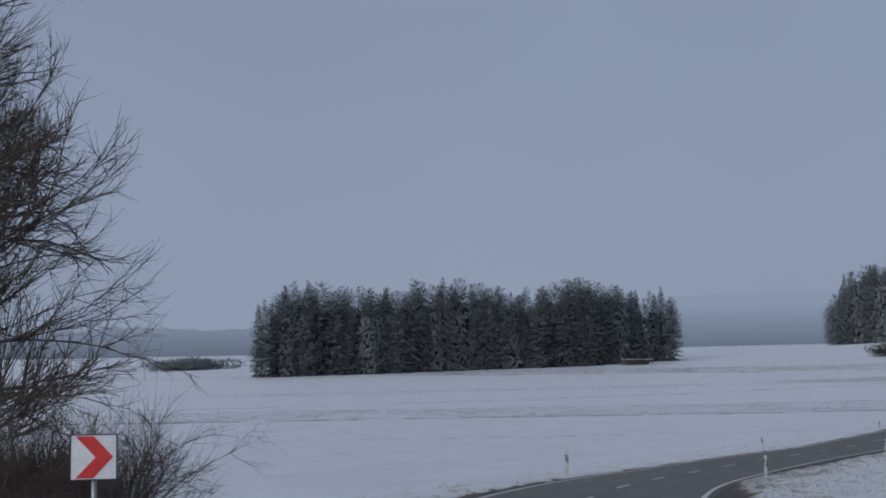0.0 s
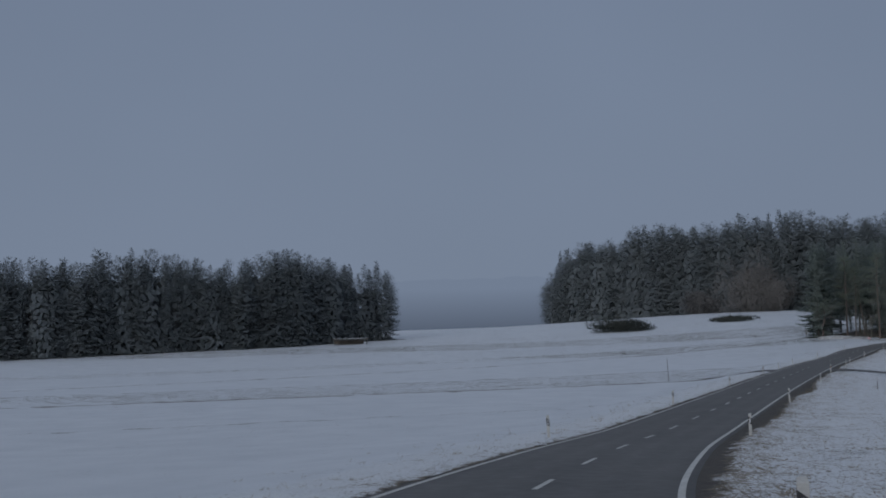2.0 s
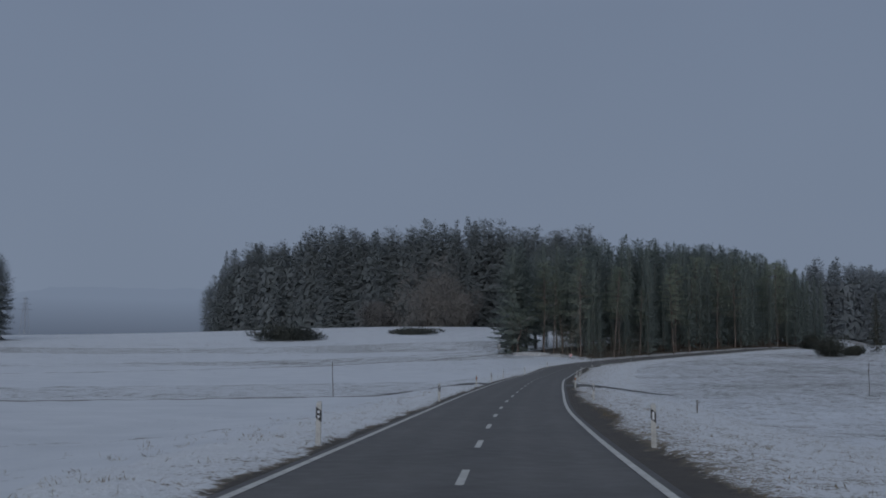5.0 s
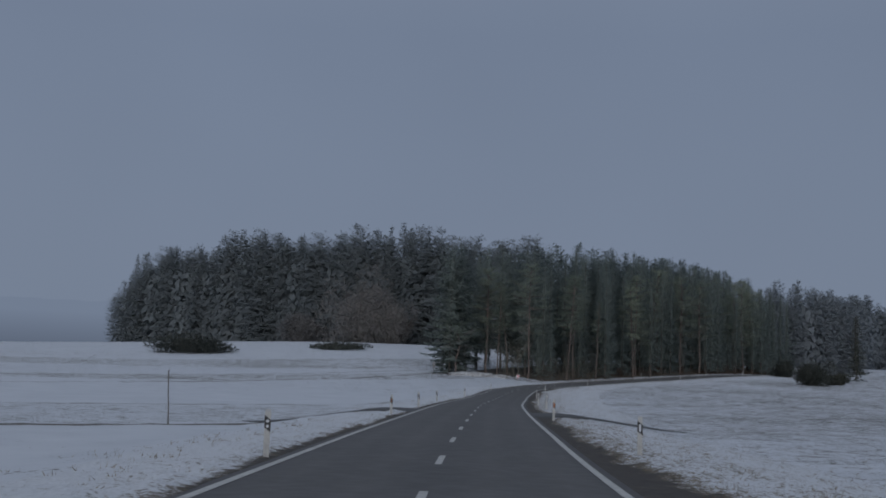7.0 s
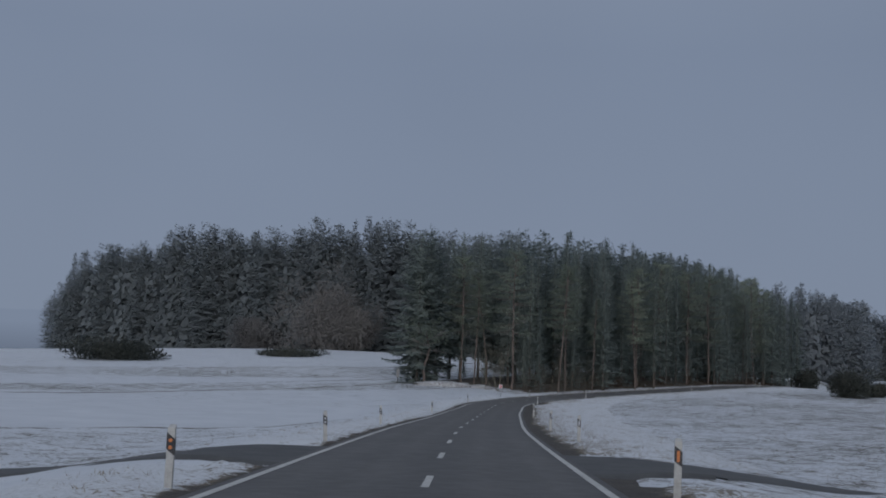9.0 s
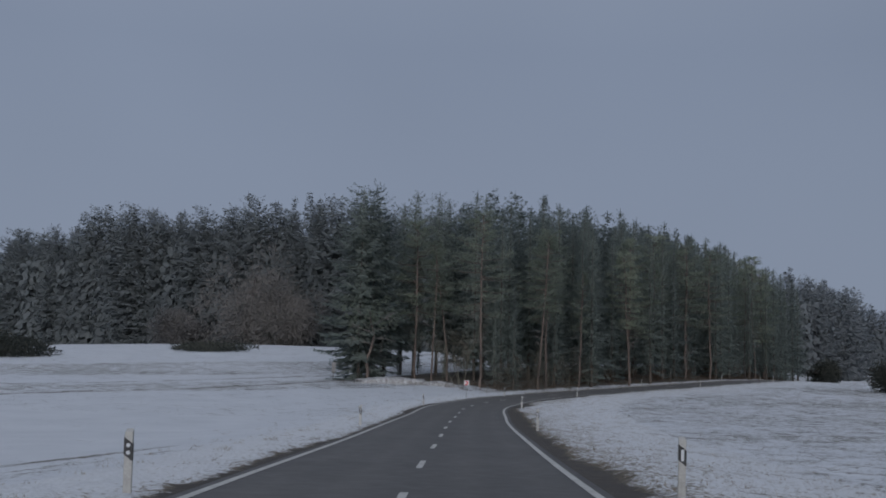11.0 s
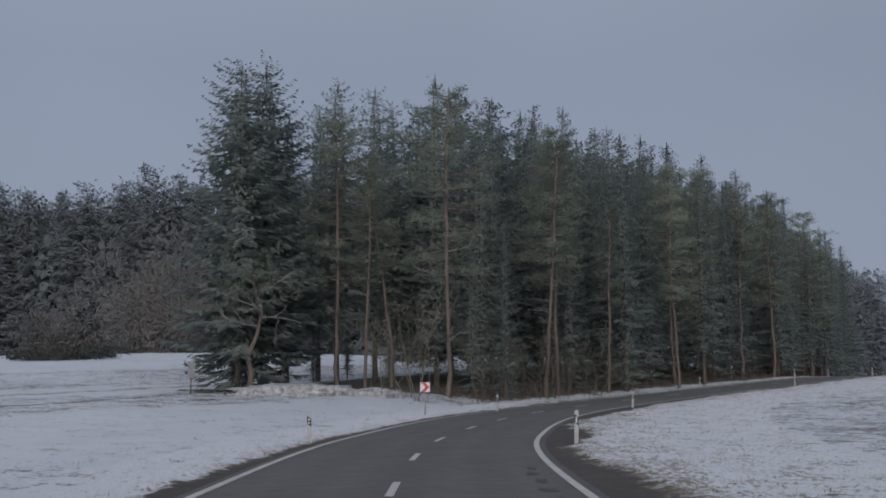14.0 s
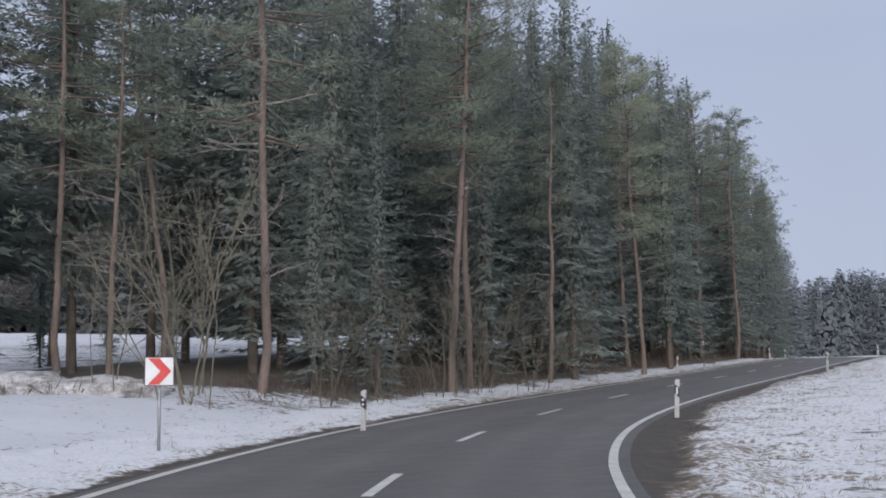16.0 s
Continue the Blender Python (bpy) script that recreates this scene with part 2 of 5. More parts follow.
M_SNOW = mottled("old_snow", (0.45, 0.47, 0.50), (0.60, 0.62, 0.65), 1.4, 0.6, relief=0.4, depth=0.05)


# ---- mesh helpers ----
def mesh_of(name, verts, faces, mat, smooth=False):
    me = bpy.data.meshes.new(name)
    me.from_pydata([tuple(v) for v in verts], [], [tuple(int(i) for i in f) for f in faces])
    me.materials.append(mat)
    if smooth:
        me.polygons.foreach_set("use_smooth", [True] * len(me.polygons))
    me.update()
    return me


def part(name, bm, mat, parent=None, label="", smooth=False):
    """Links a bmesh, or a ready mesh, as one object under a thing or a part."""
    if isinstance(bm, bpy.types.Mesh):
        me = bm
    else:
        me = bpy.data.meshes.new(name)
        bm.to_mesh(me)
        bm.free()
        me.materials.append(mat)
        if smooth:
            me.polygons.foreach_set("use_smooth", [True] * len(me.polygons))
    ob = new(name, me)
    if parent is not None:
        ob.parent = parent
    if label:
        ob["label"] = label
    return ob


def leaf_mesh(name, verts, faces, mat, normals):
    """A mesh of many four-cornered leaves, shaded by the given normals at their corners."""
    n = len(faces)
    me = bpy.data.meshes.new(name)
    me.vertices.add(len(verts))
    me.vertices.foreach_set("co", np.asarray(verts, np.float32).ravel())
    me.loops.add(n * 4)
    me.loops.foreach_set("vertex_index", np.asarray(faces, np.int32).ravel())
    me.polygons.add(n)
    me.polygons.foreach_set("loop_start", np.arange(n, dtype=np.int32) * 4)
    me.materials.append(mat)
    me.attributes.new("custom_normal", "FLOAT_VECTOR", "POINT").data.foreach_set("vector", np.asarray(normals, np.float32).ravel())
    me.update(calc_edges=True)
    return me


def softened(verts, up=0.4, keep=0.3, centre=(0.0, 0.0)):
    """Leaves turned to face away from their tree's axis, and normals between the crown's own and each leaf's."""
    q = np.asarray(verts, float).reshape(-1, 4, 3).copy()
    c = q.mean(1)
    out = np.column_stack([c[:, 0] - centre[0], c[:, 1] - centre[1], np.zeros(len(c))])
    out /= np.maximum(np.linalg.norm(out, axis=1), 0.05)[:, None]
    out[:, 2] = up
    g = np.cross(q[:, 2] - q[:, 0], q[:, 3] - q[:, 1])
    g /= np.maximum(np.linalg.norm(g, axis=1), 1e-9)[:, None]
    back = (g * out).sum(1) < 0
    q[back] = q[back][:, ::-1]
    g[back] *= -1
    n = out / np.linalg.norm(out, axis=1)[:, None] * (1 - keep) + g * keep
    n /= np.maximum(np.linalg.norm(n, axis=1), 1e-9)[:, None]
    return q.reshape(-1, 3), np.repeat(n, 4, 0)


# ---- the road's line: centre points from behind the start to past the wood ----
NODES = np.array([(-13.0, -110.0, 14.5), (-7.5, -50.0, 10.2), (-1.19, 0.15, 6.55), (1.33, 18.34, 5.19), (5.57, 36.46, 3.88), (12.05, 54.03, 2.61), (20.45, 70.55, 1.69), (29.81, 86.44, 0.94),
                  (54.72, 125.27, 0.16), (71.05, 149.30, 0.0), (99.43, 189.69, -0.14), (117.43, 213.88, -0.18), (135.78, 237.94, -0.01), (154.80, 260.88, 0.48),
                  (177.0, 279.25, 1.30), (214.0, 295.4, 3.05), (243.2, 306.9, 4.45), (268.6, 319.6, 5.15), (300.0, 337.5, 5.6), (345.0, 364.0, 5.7), (420.0, 410.0, 6.0)])
HALF = 2.95


def road_line(step):
    """Evenly spaced points of a Catmull-Rom curve through the nodes."""
    out = []
    n = len(NODES)
    for i in range(n - 1):
        p0, p1, p2, p3 = NODES[max(i - 1, 0)], NODES[i], NODES[i + 1], NODES[min(i + 2, n - 1)]
        d = np.linalg.norm(p2 - p1)
        m1 = (p2 - p0) / max(np.linalg.norm(p2 - p0), 1e-6) * d
        m2 = (p3 - p1) / max(np.linalg.norm(p3 - p1), 1e-6) * d
        for u in np.linspace(0, 1, 60, endpoint=False):
            out.append((2 * u**3 - 3 * u**2 + 1) * p1 + (u**3 - 2 * u**2 + u) * m1 + (-2 * u**3 + 3 * u**2) * p2 + (u**3 - u**2) * m2)
    out.append(NODES[-1])
    out = np.array(out)
    s = np.concatenate([[0], np.cumsum(np.hypot(*np.diff(out[:, :2], axis=0).T))])
    even = np.arange(0, s[-1], step)
    pts = np.stack([np.interp(even, s, out[:, k]) for k in range(3)], 1)
    tan = np.gradient(pts[:, :2], axis=0)
    tan /= np.linalg.norm(tan, axis=1)[:, None]
    return even, pts, np.stack([tan[:, 1], -tan[:, 0]], 1)


RS, RP, RN = road_line(1.0)          # stations, points, unit vectors to the right


def from_road(x, y):
    """Distance to the right of the road's centre, the road's height there, and the station, for arrays of places."""
    x, y = np.atleast_1d(np.asarray(x, float)), np.atleast_1d(np.asarray(y, float))
    lat, z, st = np.empty_like(x), np.empty_like(x), np.empty_like(x)
    for a in range(0, len(x), 4000):
        dx, dy = x[a:a + 4000, None] - RP[None, :, 0], y[a:a + 4000, None] - RP[None, :, 1]
        k = (dx * dx + dy * dy).argmin(1)
        r = np.arange(len(k))
        side = np.sign(dx[r, k] * RN[k, 0] + dy[r, k] * RN[k, 1])
        lat[a:a + 4000] = side * np.hypot(dx[r, k], dy[r, k])
        z[a:a + 4000], st[a:a + 4000] = RP[k, 2], RS[k]
    return lat, z, st


# spot heights of the land away from the road: x, y, z, reach
SPOTS = ((72.6, 181.0, -1.35), (20.0, 150.0, -0.9), (-30.0, 90.0, 0.6), (-25.0, 30.0, 3.2), (137.7, 376.0, 5.0), (180.0, 376.0, 7.6), (175.0, 542.0, 8.6),
         (82.0, 396.0, 4.4), (-56.0, 359.0, 1.3), (168.0, 306.0, 2.7), (226.0, 436.0, 11.5), (226.0, 273.0, 2.7), (71.5, 133.0, -0.9), (116.0, 161.0, -0.9),
         (170.0, 215.0, -0.3), (60.0, 50.0, 2.2), (300.0, 340.0, 6.6), (330.0, 250.0, 4.0), (-250.0, 300.0, 0.0), (0.0, 900.0, 8.0), (600.0, 500.0, 14.0), (200.0, -100.0, 8.0), (-200.0, -150.0, 10.0))
SP = np.array(SPOTS)
KER = lambda d: np.sqrt(d * d + 60.0**2)
_A = np.hypot(SP[:, None, 0] - SP[None, :, 0], SP[:, None, 1] - SP[None, :, 1])
_W = np.linalg.solve(np.block([[KER(_A), np.ones((len(SP), 1))], [np.ones((1, len(SP))), np.zeros((1, 1))]]), np.concatenate([SP[:, 2], [0]]))


def land(x, y):
    """Height of the open land, for arrays of places; far away it flattens out."""
    x, y = np.atleast_1d(np.asarray(x, float)), np.atleast_1d(np.asarray(y, float))
    d = np.hypot(x - 120, y - 250)
    f = np.minimum(1, 700 / np.maximum(d, 1))
    x, y = 120 + (x - 120) * f, 250 + (y - 250) * f
    out = np.full_like(x, _W[-1])
    for k in range(len(SP)):
        out += _W[k] * KER(np.hypot(x - SP[k, 0], y - SP[k, 1]))
    return out


def height(x, y):
    """Height of the ground sheet: the road's bed, its verges and the land."""
    lat, rz, st = from_road(x, y)
    a = np.abs(lat)
    u = np.clip((a - 4.6) / 9.0, 0, 1)
    u = u * u * (3 - 2 * u)
    z = (rz - 0.10) * (1 - u) + land(x, y) * u
    return z - 0.25 * np.clip((3.9 - a) / 0.8, 0, 1)


def z_at(x, y):
    return float(height(x, y)[0])


def line_side(x, y, a, b):
    """Above zero on the left of the way from a to b."""
    return (b[0] - a[0]) * (y - a[1]) - (b[1] - a[1]) * (x - a[0])


def station(x, y):
    return float(from_road(x, y)[2][0])


# ---- where the wood by the bend stands ----
S_WOOD, S_WOOD_END = station(172, 278), station(318, 347)


def in_wood(x, y):
    """Whether places lie in the wood by the bend, and how far to the left of the road."""
    lat, _, st = from_road(x, y)
    deep = np.interp(st, (S_WOOD, S_WOOD + 35, S_WOOD + 80, S_WOOD_END), (25.0, 28.0, 32.0, 36.0))
    near = np.interp(st, (S_WOOD + 40, S_WOOD + 75), (-8.0, -5.8))
    return (lat < near) & (lat > -deep) & (st < S_WOOD_END) & (line_side(x, y, (172, 303), (250, 420)) < 0) & (line_side(x, y, (172, 305), (181, 290)) > 0), lat, st


# ---- ground: one sheet out to the horizon ----
def graded(lo, hi, step, far):
    core = list(np.arange(lo, hi + 0.01, step))
    out, d = [], step
    while True:
        d *= 1.25
        if (out[-1] if out else 0) + d > far:
            break
        out.append((out[-1] if out else 0) + d)
    return np.array([lo - v for v in reversed(out)] + core + [hi + v for v in out])


# front lines of the far woods and how deep they lie
BELTS = ((((-50, 358.7), (5, 371), (50, 381), (64, 392), (82.5, 397.8)), 9), (((179, 537), (198, 490), (226, 440), (262, 402)), 10), (((352, 400), (398, 402), (437, 431)), 12), (((512, 488), (556, 517), (650, 470)), 14))


def in_belts(x, y):
    """Whether places lie under one of the far woods."""
    out = np.zeros(len(x), bool)
    for corners, depth in BELTS:
        for p, q in zip(corners[:-1], corners[1:]):
            d = math.dist(p, q)
            tx, ty = (q[0] - p[0]) / d, (q[1] - p[1]) / d
            a, o = (x - p[0]) * tx + (y - p[1]) * ty, (y - p[1]) * tx - (x - p[0]) * ty
            out |= (a > -2) & (a < d + 2) & (o > -1) & (o < depth + 14)
    return out


S_LANE = station(88.0, 173.0)


def build_ground():
    xs, ys = graded(-60, 300, 1.5, 3200), graded(-10, 400, 1.5, 3200)
    gx, gy = np.meshgrid(xs, ys)
    x, y = gx.ravel(), gy.ravel()
    z = height(x, y)
    lat, rz, st = from_road(x, y)
    rng = np.random.default_rng(3)
    near = np.clip((np.abs(lat) - np.where(lat > 0, 13.0, 6.8)) / 2, 0, 1)
    z += near * rng.normal(0, 0.03, len(z))
    nx, ny = len(xs), len(ys)
    i = (np.arange(ny - 1)[:, None] * nx + np.arange(nx - 1)[None, :]).ravel()
    faces = np.stack([i, i + 1, i + nx + 1, i + nx], 1)
    me = mesh_of("ground", np.stack([x, y, z], 1), faces, M_GROUND, True)
    thin = me.attributes.new("thin", "FLOAT", "POINT")
    t = np.where(lat > 0, np.where(st < S_LANE, np.interp(lat, (6, 11, 24), (0.72, 0.62, 0.74)), np.interp(lat, (6, 11, 24), (0.78, 0.74, 0.86))), np.where((st > S_WOOD + 8) & (lat > -12), 0.9, np.where(st > station(138, 240), 0.36, 0.10))) + np.where(lat > 0, 0.1, 0.2) * np.clip(2.3 - np.abs(lat) / 4.5, 0, 1)
    inside = in_wood(x, y)[0]
    t = np.where(inside, 1.62, np.where(in_belts(x, y), 1.9, t))
    thin.data.foreach_set("value", t.astype(np.float32))
    me.attributes.new("field", "FLOAT", "POINT").data.foreach_set("value", np.clip((-lat - 6) / 4, 0, 1).astype(np.float32))
    return tagged(new("ground", me), "snow-covered farm field with grass showing through", "ground", kind="structure")


ground = build_ground()


# ---- road ribbon, edge lines, dashes and verges ----
# the road's half width, as a factor: station, left, right
WIDE = ((station(30, 86), 0.93, 0.93), (station(71, 149), 1.0, 1.0), (station(140, 243), 1.0, 1.0), (station(155, 261), 1.09, 1.0), (station(168, 273), 1.19, 0.98), (station(185, 285), 1.16, 1.02), (station(246, 308), 1.06, 1.06))


def along(s, offset, lift):
    """Places at stations s, offset metres to the right of the centre."""
    c = np.stack([np.interp(s, RS, RP[:, k]) for k in range(3)], 1)
    n = np.stack([np.interp(s, RS, RN[:, k]) for k in range(2)], 1)
    n /= np.linalg.norm(n, axis=1)[:, None]
    w = np.interp(s, [q[0] for q in WIDE], [q[2 if offset > 0 else 1] for q in WIDE]) * offset
    return np.column_stack([c[:, 0] + n[:, 0] * w, c[:, 1] + n[:, 1] * w, c[:, 2] + lift])


def ribbon(name, s0, s1, step, offsets, lift, mat, smooth=True):
    """A strip along the road between two stations, across the given offsets from the centre, each with its own lift."""
    s = np.linspace(s0, s1, max(2, int(round((s1 - s0) / step)) + 1))
    v = np.stack([along(s, o, l) for o, l in zip(offsets, lift)], 1).reshape(-1, 3)
    k, m = len(s), len(offsets)
    i = (np.arange(k - 1)[:, None] * m + np.arange(m - 1)[None, :]).ravel()
    return mesh_of(name, v, np.stack([i, i + 1, i + m + 1, i + m], 1), mat, smooth)


END = RS[-1] - 1
LANES = ((-3.35, -0.25, 0), (-3.2, -0.02, -1), (-2.6, -0.013, 0.2), (-2.2, -0.008, 1), (-1.8, -0.003, 0.1), (-1.4, 0.001, 0.1), (-0.95, 0.007, 1), (-0.5, 0.014, 0), (0, 0.02, -0.6),
         (0.5, 0.014, 0), (0.95, 0.007, 1), (1.4, 0.001, 0.1), (1.8, -0.003, 0.1), (2.2, -0.008, 1), (2.6, -0.013, 0.2), (3.2, -0.02, -1), (3.35, -0.25, 0))
road_mesh = ribbon("road", 0, END, 1.0, [q[0] for q in LANES], [q[1] for q in LANES], M_ASPHALT)
road_mesh.attributes.new("track", "FLOAT", "POINT").data.foreach_set("value", np.tile(np.array([q[2] for q in LANES], np.float32), len(road_mesh.vertices) // len(LANES)))
road = tagged(new("road", road_mesh),
              "two-lane grey asphalt country road with worn markings", "road", kind="structure")
for side in (-1, 1):
    part("edge_line", ribbon("edge_line", 0, END, 1.0, (side * HALF - 0.075, side * HALF + 0.075), (-0.009, -0.009), M_PAINT), None, road, "worn white edge line")
# the dashes come every nine metres or so: count and station of some of them
DASHES = ((-25, 21.0), (-7, 163.0), (-5, 178.9), (-2, 202.4), (0, station(38.43, 99.93)), (7, station(71.72, 150.31)), (17, station(124.14, 222.69)), (21, station(146.43, 251.19)), (50, station(146.43, 251.19) + 29 * 9.0))
for k in range(-22, 50):
    s_dash = float(np.interp(k, [q[0] for q in DASHES], [q[1] for q in DASHES]))
    if 2 < s_dash < END - 5:
        part("centre_dash", ribbon("centre_dash", s_dash, s_dash + 2.75, 0.92, (-0.065, 0.065), (0.025, 0.025), M_PAINT), None, road)


def verge_material():
    """Wet earth by the asphalt that passes into dirty snow with straw in it."""
    m, tree, bsdf = material("snowy_verge", 0.8)
    at = tree.nodes.new("ShaderNodeAttribute")
    at.attribute_name = "snow"
    where = place(tree)
    coarse, mid, fine = cloudy(tree, where, 0.5, 4.0), cloudy(tree, where, 2.2, 5.0, 0.65), cloudy(tree, where, 11.0, 4.0, 0.7)
    n = calc(tree, "ADD", calc(tree, "MULTIPLY", coarse, 0.35), calc(tree, "ADD", calc(tree, "MULTIPLY", mid, 0.45), calc(tree, "MULTIPLY", fine, 0.3)))
    cover = calc(tree, "MULTIPLY", calc(tree, "SUBTRACT", calc(tree, "ADD", n, calc(tree, "MULTIPLY", at.outputs["Fac"], 0.55)), 0.80), 15.0, True)
    bare = ramp(tree, mid, ((0.3, (0.030, 0.025, 0.021)), (0.55, (0.050, 0.041, 0.033)), (0.72, (0.085, 0.068, 0.051))))
    straw = ramp(tree, fine, ((0.3, (0.075, 0.061, 0.042)), (0.5, (0.15, 0.120, 0.082)), (0.7, (0.27, 0.215, 0.145))))
    matted = calc(tree, "MULTIPLY", calc(tree, "SUBTRACT", calc(tree, "ADD", at.outputs["Fac"], calc(tree, "MULTIPLY", mid, 0.8)), 0.74), 5.0, True)
    earth = mixed(tree, matted, bare, straw)
    snow = ramp(tree, fine, ((0.3, (0.47, 0.485, 0.51)), (0.7, (0.64, 0.66, 0.69))))
    littered = tree.nodes.new("ShaderNodeAttribute")
    littered.attribute_name = "littered"
    rough = calc(tree, "ADD", calc(tree, "MULTIPLY", cloudy(tree, where, 9.0, 4.0, 0.7), 0.7), calc(tree, "MULTIPLY", cloudy(tree, where, 0.9, 4.0), 0.3))
    speck = calc(tree, "MULTIPLY", calc(tree, "SUBTRACT", calc(tree, "ADD", rough, calc(tree, "MULTIPLY", littered.outputs["Fac"], 0.13)), 0.585), 18.0, True)
    snow = mixed(tree, calc(tree, "MULTIPLY", speck, 0.9), snow, straw)
    tree.links.new(mixed(tree, cover, earth, snow), bsdf.inputs["Base Color"])
    bump(tree, bsdf, calc(tree, "ADD", fine, calc(tree, "MULTIPLY", calc(tree, "ADD", mid, cover), 1.5)), 0.6, 0.06)
    return m


M_VERGE = verge_material()


def verge(side, s0, s1, label):
    """The strip beside the asphalt: bare earth, then a low ragged bank of old snow."""
    rng = np.random.default_rng(int(s0) + side + 7)
    offs = np.array((3.15, 3.3, 3.5, 3.7, 3.95, 4.2, 4.5, 4.85, 5.3, 5.8, 6.4, 7.0) + ((7.7, 8.5, 9.4, 10.4, 11.5, 12.6) if side > 0 else ()))
    s = np.arange(s0, s1, 0.45)
    n, m = len(s), len(offs)
    bank = np.convolve(rng.normal(0, 1, n + 24), np.ones(25) / 5, "valid")[:n]
    lump = rng.normal(0, 1, (n, m))
    lump = (lump + np.roll(lump, 1, 0) + np.roll(lump, 1, 1)) / 1.7
    v, snow = np.empty((n, m, 3)), np.empty((n, m))
    for j, o in enumerate(offs):
        p = along(s, side * o, 0.0)
        rz = p[:, 2].copy()
        p[:, 2] = height(p[:, 0], p[:, 1])
        if o < 4.6:
            p[:, 2] = np.maximum(p[:, 2], rz - 0.10)
        if o < 3.9:
            p[:, 2] = rz - 0.07 - 0.03 * (o - 3.15) / 0.75
        d = o - 3.15
        edge = (0.26 if side < 0 else 0.82) + (0.14 if side < 0 else 0.24) * bank
        open_end = np.clip((np.abs(s - S_LANE) - (4.6 if side < 0 else 6.0 + 1.7 * max(0.0, o - 6.4))) / 1.2, 0, 1)
        on = np.clip((d - edge) / 0.5 + 0.5, 0, 1)
        p[:, 2] += 0.035 + open_end * (on * (0.07 * np.exp(-((d - edge - 0.4) / 0.9) ** 2)) + lump[:, j] * min(1.0, max(0.0, (o - 3.25) / 0.5)) * (0.010 + 0.030 * on)) - 0.06 * (1 - open_end)
        if j == m - 1:
            p[:, 2] -= 0.16
        if j == m - 2:
            p[:, 2] -= 0.02
        v[:, j], snow[:, j] = p, np.clip((d - edge) / (0.9 if side < 0 else 1.5) + 0.45, 0, 1)
    i = (np.arange(n - 1)[:, None] * m + np.arange(m - 1)[None, :]).ravel()
    me = mesh_of("verge", v.reshape(-1, 3), np.stack([i, i + 1, i + m + 1, i + m], 1), M_VERGE, True)
    me.attributes.new("snow", "FLOAT", "POINT").data.foreach_set("value", snow.ravel().astype(np.float32))
    fade = np.interp(offs, (4.0, 5.2, 7.5, 12.0), (1.0, 0.62, 0.36, 0.34)) if side > 0 else np.interp(offs, (3.4, 4.2, 5.5), (0.6, 0.3, -0.1))
    me.attributes.new("littered", "FLOAT", "POINT").data.foreach_set("value", (np.tile(fade, n) + (np.repeat(np.clip((s - S_WOOD - 5) / 12, 0, 1) * 0.55, m) if side < 0 else 0.0)).astype(np.float32))
    return tagged(new("verge", me), label, "verge", kind="structure")


for side, what in ((-1, "roadside strip of wet earth and a ragged bank of old snow"), (1, "broad roadside strip of bare brown earth and thin snow")):
    verge(side, 40, END - 2, what)


def farm_lane(side, length, turn, label):
    """A narrow asphalt track that leaves the road, flared where it joins."""
    c = along(np.array([S_LANE]), side * 5.0, 0.0)[0]
    k = int(np.searchsorted(RS, S_LANE))
    d = Vector((RN[k, 0] * side, RN[k, 1] * side, 0))
    d.rotate(Euler((0, 0, radians(turn))))
    verts, faces = [], []
    rows = list(np.arange(0, 8, 0.8)) + list(np.arange(8, length, 1.5))
    for a in rows:
        half = 1.6 + 0.5 * max(0.0, 1 - a / 5.5) ** 2
        for f in (-1.0, -0.96, -0.5, 0, 0.5, 0.96, 1.0):
            w = half * f
            if abs(f) == 1.0:
                w += 0.15 * f
            x, y = c[0] + d.x * a - d.y * w, c[1] + d.y * a + d.x * w
            z = z_at(x, y) + 0.03
            verts.append((x, y, z - (0.12 if abs(f) == 1.0 else 0) - 0.2 * max(0.0, a - length + 5) / 5))
    for i in range(len(rows) - 1):
        for j in range(6):
            q = i * 7 + j
            faces.append((q, q + 1, q + 8, q + 7))
    return tagged(new("farm_lane", mesh_of("farm_lane", verts, faces, M_LANE, True)), label, "lane", kind="structure")


def apron(side):
    """The asphalt mouth where the track joins the road."""
    s = np.linspace(S_LANE - 4.6, S_LANE + 4.6, 24)
    offs = (3.15, 3.5, 3.9, 4.4, 5.0, 5.6, 6.2)
    v = []
    for o in offs:
        k = 1 - 0.55 * ((o - 3.15) / 3.05) ** 1.4
        p = along(S_LANE + (s - S_LANE) * k, side * o, 0.0)
        low = height(p[:, 0], p[:, 1]) + 0.095
        u = np.clip((o - 3.6) / 1.2, 0, 1)
        p[:, 2] = (p[:, 2] - 0.05) * (1 - u) + low * u
        p[(0, -1), 2] -= 0.13
        v.append(p)
    v = np.stack(v, 1).reshape(-1, 3)
    m = len(offs)
    i = (np.arange(len(s) - 1)[:, None] * m + np.arange(m - 1)[None, :]).ravel()
    return tagged(new("lane_mouth", mesh_of("lane_mouth", v, np.stack([i, i + 1, i + m + 1, i + m], 1), M_LANE, True)), "asphalt mouth of the farm track at the road", "lane", kind="structure")


apron(-1), apron(1)
farm_lane(-1, 15, -36, "narrow bare asphalt farm track through the snowy field")
farm_lane(1, 16, 52, "narrow bare asphalt farm track through the meadow")


